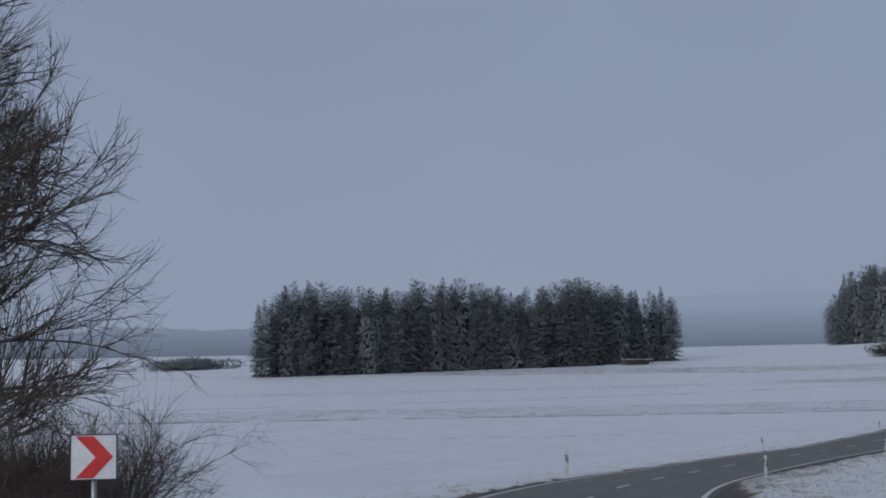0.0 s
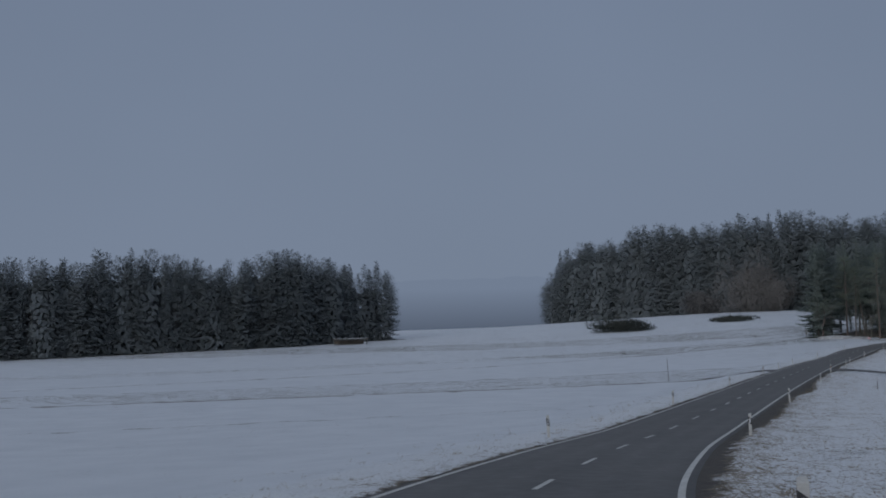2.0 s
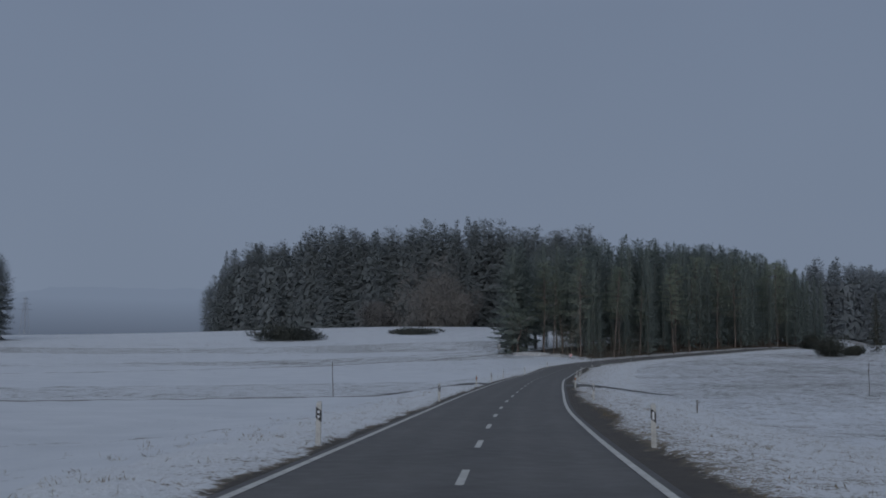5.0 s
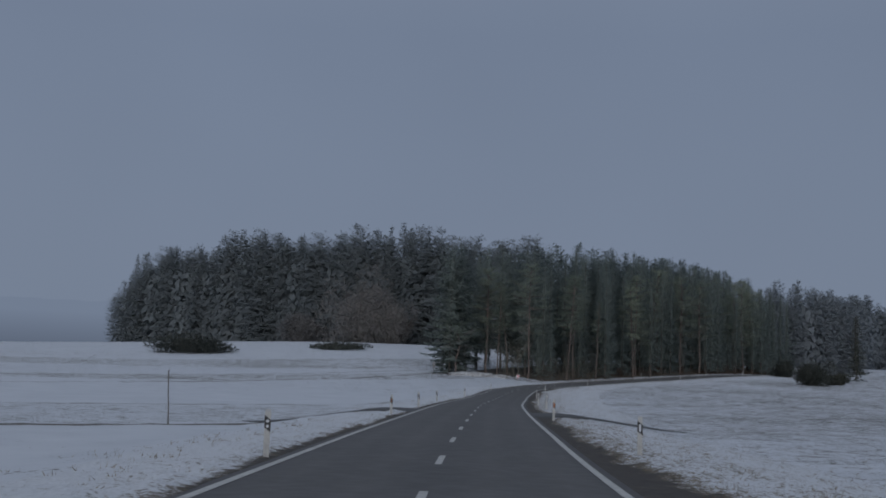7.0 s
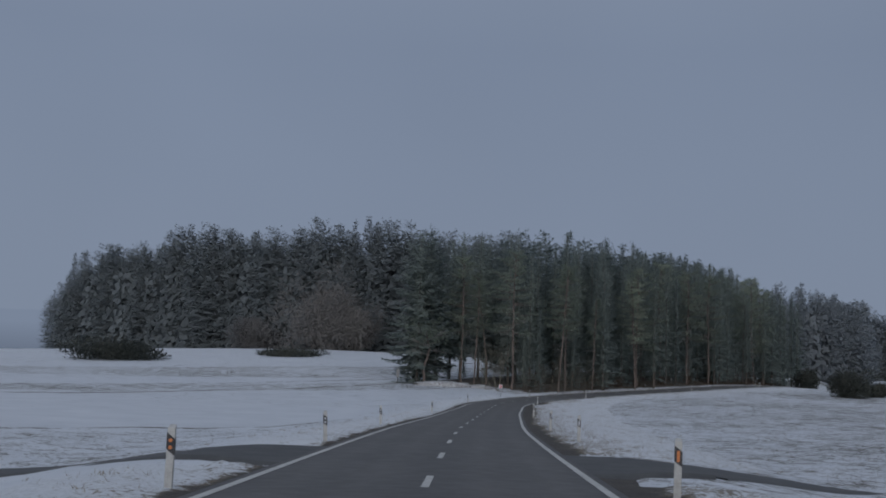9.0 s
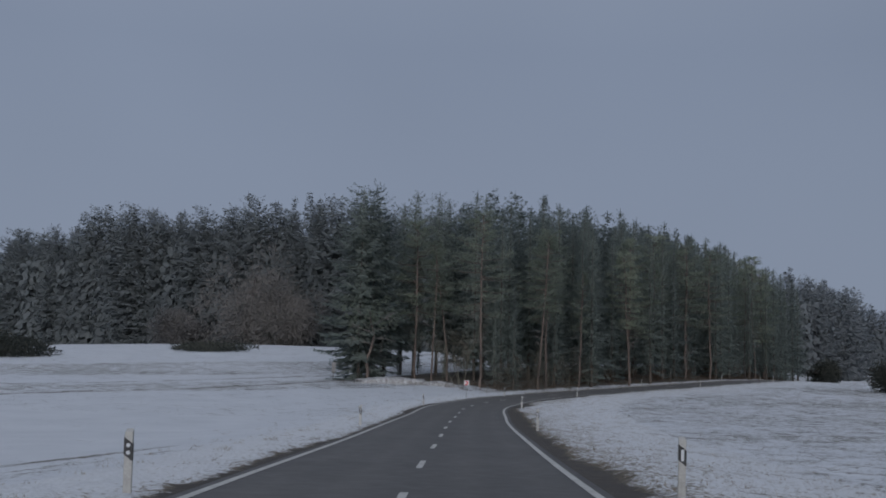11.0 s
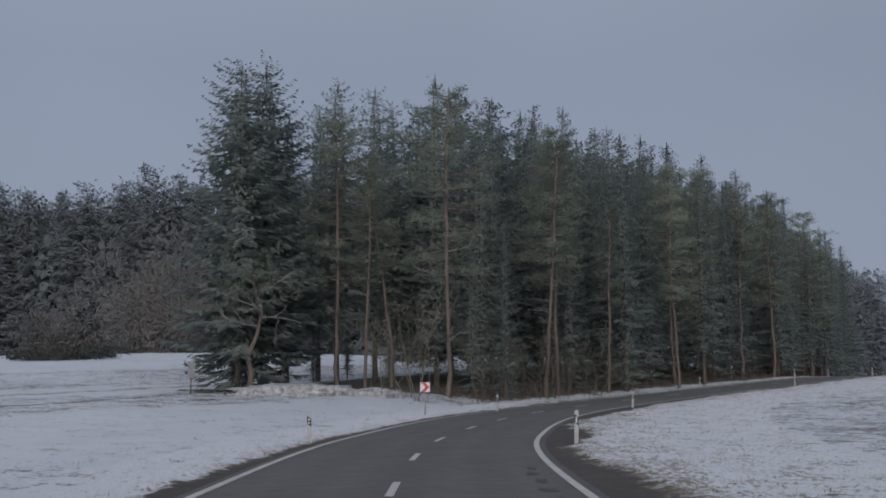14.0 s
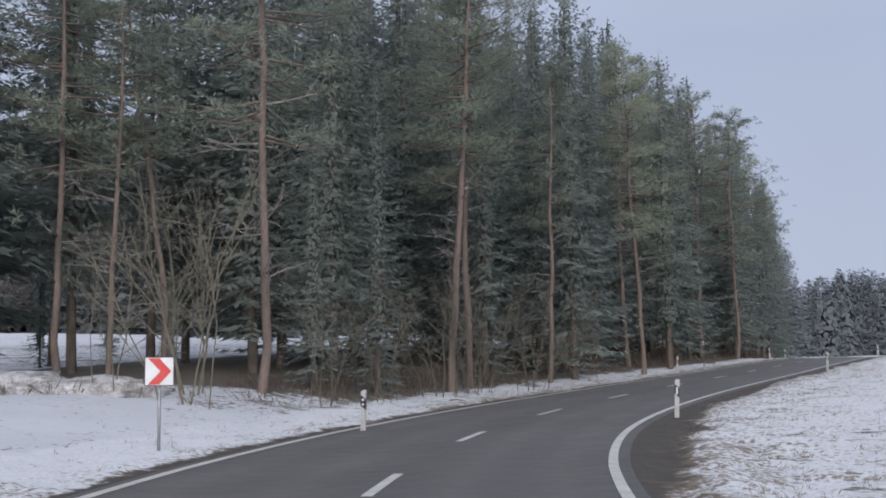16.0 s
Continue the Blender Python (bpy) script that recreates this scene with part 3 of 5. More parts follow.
# ---- trees ----
def kites(base, tip, width, rng, tilt=0.5):
    """Thin four-cornered leaves from base to tip, one island each: arrays (n,3), (n,3), (n,)."""
    d = tip - base
    up = np.tile((0.0, 0.0, 1.0), (len(d), 1)) + rng.normal(0, tilt, d.shape)
    side = np.cross(d, up)
    side /= np.maximum(np.linalg.norm(side, axis=1), 1e-6)[:, None]
    mid = base + d * 0.45
    v = np.stack([base, mid + side * width[:, None] / 2, tip, mid - side * width[:, None] / 2], 1)
    return v.reshape(-1, 3)


def quads(n, start=0):
    return np.arange(n * 4).reshape(n, 4) + start


def tube(points, radii, sides=6):
    """A tapered round limb through points."""
    points, radii = np.asarray(points, float), np.asarray(radii, float)
    verts, faces = [], []
    t = np.gradient(points, axis=0)
    t /= np.maximum(np.linalg.norm(t, axis=1), 1e-9)[:, None]
    for p, d, r in zip(points, t, radii):
        a = np.cross(d, (0.0, 1.0, 0.0) if abs(d[1]) < 0.9 else (1.0, 0.0, 0.0))
        a /= np.linalg.norm(a)
        b = np.cross(d, a)
        for k in range(sides):
            w = 2 * math.pi * k / sides
            verts.append(p + r * (a * math.cos(w) + b * math.sin(w)))
    for i in range(len(points) - 1):
        for k in range(sides):
            q = (k + 1) % sides
            faces.append((i * sides + k, i * sides + q, (i + 1) * sides + q, (i + 1) * sides + k))
    return np.array(verts), np.array(faces)


def joined(pieces):
    vs, fs, n = [], [], 0
    for v, f in pieces:
        if len(v):
            vs.append(v)
            fs.append(np.asarray(f) + n)
            n += len(v)
    return np.concatenate(vs), np.concatenate(fs)


def spruce_crown(rng, h, r, low=0.05, whorl=0.5, per=7, gap=0.3, leaf=0.3, slim=0.3, full=0.8, crowd=1.0, fan=0.42):
    """Needle sprays of a spruce: tiers of drooping boughs, each a flat fan of side sprays."""
    bases, tips, widths = [], [], []
    z = h * low
    while z < h * 0.985:
        u = z / h
        reach = r * min(1.0, (1.02 - u) / crowd) ** full * (0.55 + 0.45 * min(1, u * 5)) + 0.08
        for k in range(per if u < 0.9 else 5):
            a = rng.uniform(0, 2 * math.pi)
            length = reach * rng.uniform(0.55, 1.12)
            lift = -0.42 + 0.68 * u + rng.normal(0, 0.08)
            z0 = z + rng.uniform(-0.5, 0.5) * whorl
            n = max(3, int(length / gap))
            f = (np.arange(n) + rng.uniform(0.1, 0.9, n)) / n
            curl = -0.22 * f + 0.36 * f * f
            c = np.stack([np.cos(a) * f * length, np.sin(a) * f * length, z0 + (lift * f + curl) * length], 1)
            for sgn in (-1, 1):
                w = a + sgn * rng.uniform(0.45, 1.05, n)
                ln = (leaf * (1.1 - 0.45 * u) + fan * length * np.sqrt(np.maximum(f, 0.05)) * (1.05 - f)) * rng.uniform(0.6, 1.15, n)
                t = c + np.stack([np.cos(w) * ln, np.sin(w) * ln, -ln * rng.uniform(0.05, 0.55, n)], 1)
                bases.append(c), tips.append(t), widths.append(np.maximum(leaf * 0.35, ln * rng.uniform(0.7, 1.2, n) * slim))
            end = np.array([[np.cos(a) * length, np.sin(a) * length, z0 + (lift + 0.14) * length]])
            bases.append(c[-1:]), tips.append(end + (end - c[-1:]) * 0.25), widths.append(np.array([leaf * 0.5]))
        z += whorl * (1.05 - 0.6 * u) * rng.uniform(0.8, 1.2)
    bases.append(np.array([[0, 0, h * 0.95]])), tips.append(np.array([[0, 0, h * 1.015]])), widths.append(np.array([0.14]))
    b, t, w = np.concatenate(bases), np.concatenate(tips), np.concatenate(widths)
    b[:, 2], t[:, 2] = np.maximum(b[:, 2], 0.2), np.maximum(t[:, 2], 0.15)
    return kites(b, t, w, rng, 1.0), quads(len(b))


def shingle_crown(rng, h, r, low=0.0, high=1.0, step=0.6, wide=0.8, full=0.9, crowd=0.4, ragged=1.0):
    """A dense spruce crown: rings of overlapping sprays that hang outwards and down."""
    bases, tips, widths = [], [], []
    z = h * low + 0.3
    lobes, turn = rng.uniform(0.0, 0.1, 3), rng.uniform(0, 6.28, 3)
    while z < h * min(high, 0.985):
        u = z / h
        reach = r * min(1.0, (1.0 - u) / crowd) ** full * (1 + ragged * rng.uniform(-0.06, 0.05)) + 0.06
        near_top = min(1.0, 0.35 + 3.0 * (1 - u))
        n = max(5, int(2 * math.pi * reach / (0.5 * wide * near_top)))
        a = (np.arange(n) + rng.uniform(0, 1, n)) * 2 * math.pi / n
        out = reach * (1 + sum(q * np.sin((k + 2) * a + t + 0.12 * z) for k, (q, t) in enumerate(zip(lobes, turn)))) * (1 + ragged * rng.uniform(-0.16, 0.08, n))
        z0, drop = z + rng.uniform(-0.6, 0.6, n) * step, rng.uniform(0.5, 1.15, n) * wide * near_top
        bases.append(np.stack([np.cos(a) * out * (1 - 0.14 * ragged), np.sin(a) * out * (1 - 0.14 * ragged), z0 + 0.45 * drop], 1))
        tips.append(np.stack([np.cos(a + rng.normal(0, 0.12, n)) * (out + 0.25 * ragged * drop), np.sin(a) * (out + 0.25 * ragged * drop), np.maximum(z0 - drop, 0.1)], 1))
        widths.append(wide * near_top * rng.uniform(0.6, 1.1, n))
        z += step * (1.0 if u < 1 - crowd else 0.75) * rng.uniform(0.85, 1.15)
    if high == 1.0:
        bases.append(np.array([[0, 0, h * 0.955]])), tips.append(np.array([[0, 0, h * 1.02]])), widths.append(np.array([0.2]))
    b, t, w = np.concatenate(bases), np.concatenate(tips), np.concatenate(widths)
    return kites(b, t, w, rng, 0.35 * ragged), quads(len(b))


def branching(rng, start, way, length, radius, level, out, spread=0.55, droop=0.0, kids=(4, 6), shrink=0.62):
    """Adds a limb and, level by level, its side limbs."""
    n = 4 if level > 1 else 2 if level else 1
    pts, d = [start], way / np.linalg.norm(way)
    p = start
    for k in range(n):
        d = d + rng.normal(0, 0.13, 3) + (0, 0, -droop)
        d /= np.linalg.norm(d)
        p = p + d * length / n
        pts.append(p)
    out.append(tube(pts, np.linspace(radius, radius * 0.35, n + 1), 5 if level > 2 else 3))
    if level <= 0:
        return
    for k in range(rng.integers(kids[0], kids[1] + 1)):
        f = rng.uniform(0.25, 1.0)
        q = pts[min(n - 1, int(f * n))] + (pts[min(n, int(f * n) + 1)] - pts[min(n - 1, int(f * n))]) * (f * n % 1)
        v = d + rng.normal(0, spread, 3) + (0, 0, 0.12)
        branching(rng, q, v, length * shrink * rng.uniform(0.7, 1.2), radius * 0.55, level - 1, out, spread, droop, kids, shrink)


def pine_parts(rng, h, r, bare=0.5, boughs=26, tufts=7, needles=16, leaf=0.3, lean=0.0):
    """A pine: bent trunk with dead stubs, boughs, and rounded tufts of needles at their ends."""
    az = rng.uniform(0, 2 * math.pi) if lean < 2 else 0.0
    zz = np.linspace(-0.3, h * 0.96, 12)
    bend = lean * np.clip(zz / h, 0, 1) ** 1.5
    wob = np.cumsum(rng.normal(0, 0.12, 12))
    px, py = np.cos(az) * bend + wob, np.sin(az) * bend + np.cumsum(rng.normal(0, 0.11, 12))
    px, py = px - px[0], py - py[0]
    trunk = tube(np.stack([px, py, zz], 1), np.interp(zz / h, (-0.05, 0.03, 0.6, 1.0), (0.0105 * h, 0.0074 * h, 0.005 * h, 0.0012 * h)) * rng.uniform(0.92, 1.08, 12), 9)
    limbs, dead, b, t, w = [], [], [], [], []
    for k in range(15):                      # dead limbs on the bare trunk
        z0 = h * rng.uniform(0.16, bare + 0.1)
        a = rng.uniform(0, 2 * math.pi)
        o = np.array([np.interp(z0, zz, px), np.interp(z0, zz, py), z0])
        d = np.array([math.cos(a), math.sin(a), rng.uniform(-0.35, 0.35)])
        dead.append([])
        branching(rng, o, d, rng.uniform(0.5, 2.9), 0.05, 1, dead[-1], 0.6, -0.05, (1, 4), 0.5)
    for k in range(boughs):
        u = (k + rng.random()) / boughs
        z0 = h * (bare + (0.97 - bare) * u)
        a = rng.uniform(0, 2 * math.pi)
        reach = r * (math.sin(math.pi * min(0.95, 0.25 + 0.7 * u)) ** 0.7) * rng.uniform(0.55, 1.15)
        o = np.array([np.interp(z0, zz, px), np.interp(z0, zz, py), z0])
        lift = -0.15 + 0.65 * u
        d = np.array([math.cos(a), math.sin(a), lift])
        mid = o + d * reach * 0.5 + (0, 0, -0.08 * reach)
        end = o + d * reach
        limbs.append(tube([o, mid, end], (0.06, 0.035, 0.01), 4))
        side = np.array([-math.sin(a), math.cos(a), 0.0])
        for j in range(tufts):
            f = 1.05 - 0.75 * rng.random() ** 1.3
            c = (o * (1 - f) + end * f) + side * rng.normal(0, 0.24) * reach * (0.35 + f) + (0, 0, rng.normal(0.05, 0.14))
            n = needles
            v = rng.normal(0, 1, (n, 3)) * (1, 1, 0.6) + (0, 0, 0.3)
            v /= np.linalg.norm(v, axis=1)[:, None]
            ln = leaf * rng.uniform(0.6, 1.4, n)
            s = c + v * rng.uniform(0.0, 0.3, (n, 1)) * (1, 1, 0.5)
            b.append(s), t.append(s + v * ln[:, None]), w.append(ln * rng.uniform(0.11, 0.21, n))
    b, t, w = np.concatenate(b), np.concatenate(t), np.concatenate(w)
    return joined([trunk] + limbs), (kites(b, t, w, rng, 1.0), quads(len(b))), [joined(q) for q in dead]


def straight_trunk(rng, h, k=0.0085, sides=7):
    zz = np.linspace(-0.4, h * 0.97, 7)
    x, y = np.cumsum(rng.normal(0, 0.03, 7)), np.cumsum(rng.normal(0, 0.03, 7))
    return tube(np.stack([x - x[0], y - y[0], zz], 1), np.interp(zz / h, (-0.05, 0.04, 1.0), (1.35 * k * h, k * h, 0.06 * k * h)), sides)


def tree_thing(name, trunk, crown, bark, leaves, soft=(0.4, 0.35)):
    e = new(name)
    e.empty_display_size = 0.5
    part("trunk", mesh_of("trunk", *trunk, bark, True), None, e)
    v, n = softened(crown[0], *soft)
    part("crown", leaf_mesh("crown", v, crown[1], leaves, n), None, e)
    return e


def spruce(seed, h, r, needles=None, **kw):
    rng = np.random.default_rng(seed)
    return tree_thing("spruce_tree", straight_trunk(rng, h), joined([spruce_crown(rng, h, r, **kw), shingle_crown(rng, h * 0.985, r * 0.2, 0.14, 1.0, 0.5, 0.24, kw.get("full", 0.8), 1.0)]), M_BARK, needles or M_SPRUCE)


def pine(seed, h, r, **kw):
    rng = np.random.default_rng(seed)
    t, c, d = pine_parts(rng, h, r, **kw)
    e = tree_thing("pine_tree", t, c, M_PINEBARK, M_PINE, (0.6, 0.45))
    for q in d:
        part("dead_branch", mesh_of("dead_branch", *q, M_DEAD), None, e, "pale dead branch")
    return e


def stand(ob, x, y, turn, s=1.0, tall=1.0, sink=0.1):
    ob.matrix_basis = pose(x, y, z_at(x, y) - sink, 0, 0, turn) @ Matrix.Diagonal((s, s, s * tall, 1))
    return ob


def plant(makers, spots, label, category, group):
    """Each kind is built once, as the first of its trees; the others are copies of it."""
    first = {}
    for kind, x, y, turn, s, tall in spots:
        if kind not in first:
            first[kind] = makers[kind]()
            ob = tagged(first[kind], label[kind], category[kind], group)
        else:
            ob = copy_thing(first[kind], Matrix.Identity(4))
        stand(ob, x, y, turn, s, tall)


rng_wood = np.random.default_rng(11)


# ---- the near wood by the bend ----
FINE = dict(whorl=0.6, per=7, gap=0.28, leaf=0.26, slim=0.25, fan=0.33, full=0.62)
MAKE = {
    "s1": lambda: spruce(1, 25.0, 4.3, low=0.07, **FINE), "s2": lambda: spruce(2, 25.0, 3.6, low=0.02, **FINE), "s3": lambda: spruce(3, 25.0, 4.0, low=0.10, **FINE),
    "p1": lambda: pine(4, 25.0, 5.0, bare=0.40, boughs=50, tufts=17, needles=17, leaf=0.29), "p2": lambda: pine(5, 25.0, 4.0, bare=0.44, lean=1.0, boughs=50, tufts=17, needles=17, leaf=0.29),
    "p4": lambda: pine(9, 25.0, 3.4, bare=0.50, lean=3.4, boughs=34, tufts=15, needles=20, leaf=0.27), "p5": lambda: pine(10, 25.0, 2.6, bare=0.46, boughs=36, tufts=13, needles=20, leaf=0.25),
    "s4": lambda: spruce(8, 25.0, 5.0, low=0.22, **{**FINE, "full": 0.48, "per": 9}),
    "p3": lambda: pine(6, 25.0, 4.2, bare=0.30, boughs=54, tufts=17, needles=20, leaf=0.27),
    "big": lambda: spruce(7, 24.0, 5.9, low=0.035, whorl=0.95, per=10, gap=0.22, leaf=0.3, slim=0.28, full=0.42),
}
TREE_LABEL = {"s": "tall dark green spruce with drooping boughs", "p": "pine with a reddish bare trunk and grey-green crown", "b": "broad old spruce with drooping boughs at the wood's corner"}
TREE_LABEL = {k: TREE_LABEL[k[0]] for k in MAKE}
TREE_CAT = {k: ("pine" if k[0] == "p" else "spruce") for k in MAKE}
# trees that stand out: kind, x, y, turn, height over 25 m, stretch
MARKED = [("big", 169.9, 304.1, 20, 0.98, 1.0), ("big", 172.9, 306.0, 140, 1.0, 1.0), ("p1", 179.2, 292.5, 0, 0.84, 1.0), ("p2", 188.9, 293.4, 40, 0.79, 1.0), ("p2", 191.3, 294.8, 120, 0.78, 1.0),
          ("p5", 198.1, 296.3, 60, 0.62, 1.0), ("p2", 211.6, 300.9, 250, 0.74, 1.0), ("p5", 220.6, 305.7, 30, 0.72, 1.0), ("p1", 177.2, 302.7, 200, 0.80, 1.0), ("p5", 178.2, 300.7, 10, 0.66, 1.0),
          ("p4", 181.0, 301.4, 160, 0.70, 1.0), ("s4", 180.1, 307.4, 0, 0.96, 1.0), ("s4", 185.5, 310.1, 70, 0.98, 1.0), ("s1", 189.0, 304.6, 0, 0.96, 1.0), ("s2", 192.7, 303.9, 0, 0.93, 1.0),
          ("s3", 186.9, 298.2, 33, 0.84, 1.0), ("s1", 201.6, 297.7, 80, 0.86, 1.0), ("s3", 219.4, 304.6, 10, 0.83, 1.0), ("s2", 217.7, 309.0, 100, 0.92, 1.0), ("p3", 216.4, 305.6, 0, 0.84, 1.0),
          ("s2", 184.4, 292.6, 100, 0.50, 1.0), ("s1", 182.4, 293.8, 20, 0.42, 1.0), ("s2", 195.0, 297.4, 20, 0.72, 1.0), ("s1", 176.6, 309.5, 0, 0.22, 1.0), ("s2", 181.2, 312.6, 0, 0.26, 1.0), ("s3", 186.0, 315.0, 0, 0.24, 1.0), ("s1", 184.0, 306.0, 40, 0.2, 1.0), ("s4", 182.5, 314.0, 120, 0.92, 1.0), ("s4", 189.5, 313.5, 220, 0.96, 1.0), ("s4", 176.4, 308.6, 310, 0.84, 1.0), ("s1", 260.4, 327.6, 0, 0.97, 1.0), ("p3", 275.0, 332.0, 50, 0.95, 1.0),
          ("s1", 304.5, 346.4, 0, 0.90, 1.0), ("s3", 312.6, 351.4, 60, 0.86, 1.0), ("s2", 296.0, 342.6, 60, 0.90, 1.0), ("s1", 287.5, 337.6, 60, 0.90, 1.0), ("s3", 279.5, 333.0, 60, 0.88, 1.0)]
def near_wood():
    spots, back = list(MARKED), []
    step = 4.2
    for gx in np.arange(160, 345, step):
        for gy in np.arange(285, 420, step):
            x, y = gx + rng_wood.uniform(-1.5, 1.5), gy + rng_wood.uniform(-1.5, 1.5)
            ok, lat, st = (q[0] for q in in_wood(x, y))
            if not ok or min(math.hypot(x - q[1], y - q[2]) for q in MARKED) < 3.0 or math.hypot(x - 170, y - 305) < 8:
                continue
            thin = st < S_WOOD + 16
            tall = float(np.interp(-lat, (6, 16, 30), (0.82, 0.97, 1.04)) * rng_wood.uniform(0.86, 1.03) * np.interp(st, (S_WOOD + 14, S_WOOD + 34, S_WOOD_END - 10, S_WOOD_END), (1.0, 1.03, 1.08, 1.0)))
            if lat > -20.5 or thin or st > S_WOOD_END - 6:
                if thin and rng_wood.random() < 0.15:
                    continue
                if thin:
                    kind = rng_wood.choice(("s4", "p1", "p2", "p5"))
                else:
                    kind = rng_wood.choice(("s1", "s2", "s3")) if lat < -14 else rng_wood.choice(("s1", "s2", "s3", "p1", "p2", "p3"), p=(0.25, 0.22, 0.2, 0.11, 0.1, 0.12))
                spots.append((kind, x, y, rng_wood.uniform(0, 360), tall, 1.0))
            else:
                back.append((x, y, 25 * tall, lat < -25 and st > S_WOOD + 50))
    return spots, back


WOOD, WOOD_BACK = near_wood()
plant(MAKE, WOOD, TREE_LABEL, TREE_CAT, "trees of the wood by the bend")


def far_wood(name, places, mat, label, seed, r=4.1, low=0.01, fine=1.0, front=(0, 0), wall=0.0):
    """A wood seen from afar: many trees in one object, pointed spruces among fuller ones. front: where its edge faces."""
    rng = np.random.default_rng(seed)
    facing = np.array((front[0], front[1], 0.35))
    forms = ((0.85, 0.8, 0.8), (1.0, 0.7, 0.5), (1.1, 0.55, 0.35), (0.95, 0.75, 0.65), (1.05, 0.6, 0.42))
    sprays = dict(whorl=0.74 * fine, per=9, gap=0.46 * fine, leaf=0.42 * fine, slim=0.42, fan=0.3)
    kinds = [[], []]
    for f, g, c in forms:
        kinds[0].append(softened(spruce_crown(rng, 25.0, r * f, full=g, crowd=c, low=low, **sprays)[0], 0.5, 0.2))
        high = spruce_crown(rng, 25.0, r * f, full=g, crowd=c, low=0.6, **sprays)
        kinds[1].append(softened(joined([high, shingle_crown(rng, 25.0, r * f * 0.85, low, 0.72, 1.3, 1.2, g, c, 0.8)])[0], 0.5, 0.2))
    vs, ns = [], []
    for x, y, h, hidden in places:
        v, n = kinds[1 if hidden else 0][rng.integers(5)]
        a, s = rng.uniform(0, 6.28), h / 25.0
        w = s * rng.uniform(0.85, 1.3)
        c, q = math.cos(a), math.sin(a)
        turn = np.array(((c, q, 0), (-q, c, 0), (0, 0, 1)))
        vs.append((v * (w, w, s)) @ turn + (x, y, z_at(x, y)))
        ns.append(n @ turn)
    vs, ns = np.concatenate(vs), np.concatenate(ns) * (1 - wall) + facing * wall
    ns /= np.maximum(np.linalg.norm(ns, axis=1), 1e-6)[:, None]
    return tagged(new(name, leaf_mesh(name, vs, quads(len(vs) // 4), mat, ns)), label, "forest", kind="stuff")


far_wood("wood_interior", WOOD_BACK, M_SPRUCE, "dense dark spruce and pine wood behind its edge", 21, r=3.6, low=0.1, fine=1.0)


def belt(corners, depth, step, h, seed, ends=0.8, open_end=False):
    """Tree places in a belt that lies to the left of a line of corners, depth metres deep."""
    rng = np.random.default_rng(seed)
    out = []
    pts = np.array(corners, float)
    seg = np.hypot(*np.diff(pts, axis=0).T)
    s = np.concatenate([[0], np.cumsum(seg)])
    for d in np.arange(0, depth, step):
        for a in np.arange(0, s[-1] + 0.1, step):
            x, y = np.interp(a, s, pts[:, 0]), np.interp(a, s, pts[:, 1])
            k = min(int(np.searchsorted(s, a, side="right")) - 1, len(seg) - 1)
            t = (pts[k + 1] - pts[k]) / seg[k]
            off = d + rng.uniform(-0.5, 0.5) * step
            x, y = x - t[1] * off + rng.uniform(-0.5, 0.5) * step, y + t[0] * off + rng.uniform(-0.5, 0.5) * step
            rim = min(1.0, ends + (1 - ends) * min(a * 0.75, 99 if open_end else 0.75 * (s[-1] - a), 3 * d + 12, 12) / 12)
            lump = 1 + 0.06 * math.sin(x * 0.13 + y * 0.07) + 0.05 * math.sin(x * 0.05 - y * 0.11)
            out.append((x, y, h * rng.uniform(0.90, 1.06) * rim * lump * (float(np.interp(a / s[-1], (0, 0.35, 0.8, 1), (0.90, 0.94, 0.95, 0.90))) if open_end else 1.0), d > 2.5 and 4 < a < s[-1] - 4))
    return out


# no mist is drawn here: the hazed foliage colours stand in for it
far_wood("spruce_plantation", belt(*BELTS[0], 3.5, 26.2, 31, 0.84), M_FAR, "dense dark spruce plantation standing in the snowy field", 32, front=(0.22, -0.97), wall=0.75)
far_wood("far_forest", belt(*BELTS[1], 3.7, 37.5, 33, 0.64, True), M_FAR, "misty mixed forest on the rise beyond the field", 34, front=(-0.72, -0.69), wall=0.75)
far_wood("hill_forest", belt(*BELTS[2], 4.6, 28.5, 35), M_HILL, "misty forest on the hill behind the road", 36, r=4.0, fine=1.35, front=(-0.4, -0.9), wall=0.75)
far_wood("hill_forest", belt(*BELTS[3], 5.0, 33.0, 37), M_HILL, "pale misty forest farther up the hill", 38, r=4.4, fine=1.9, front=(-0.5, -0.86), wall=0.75)


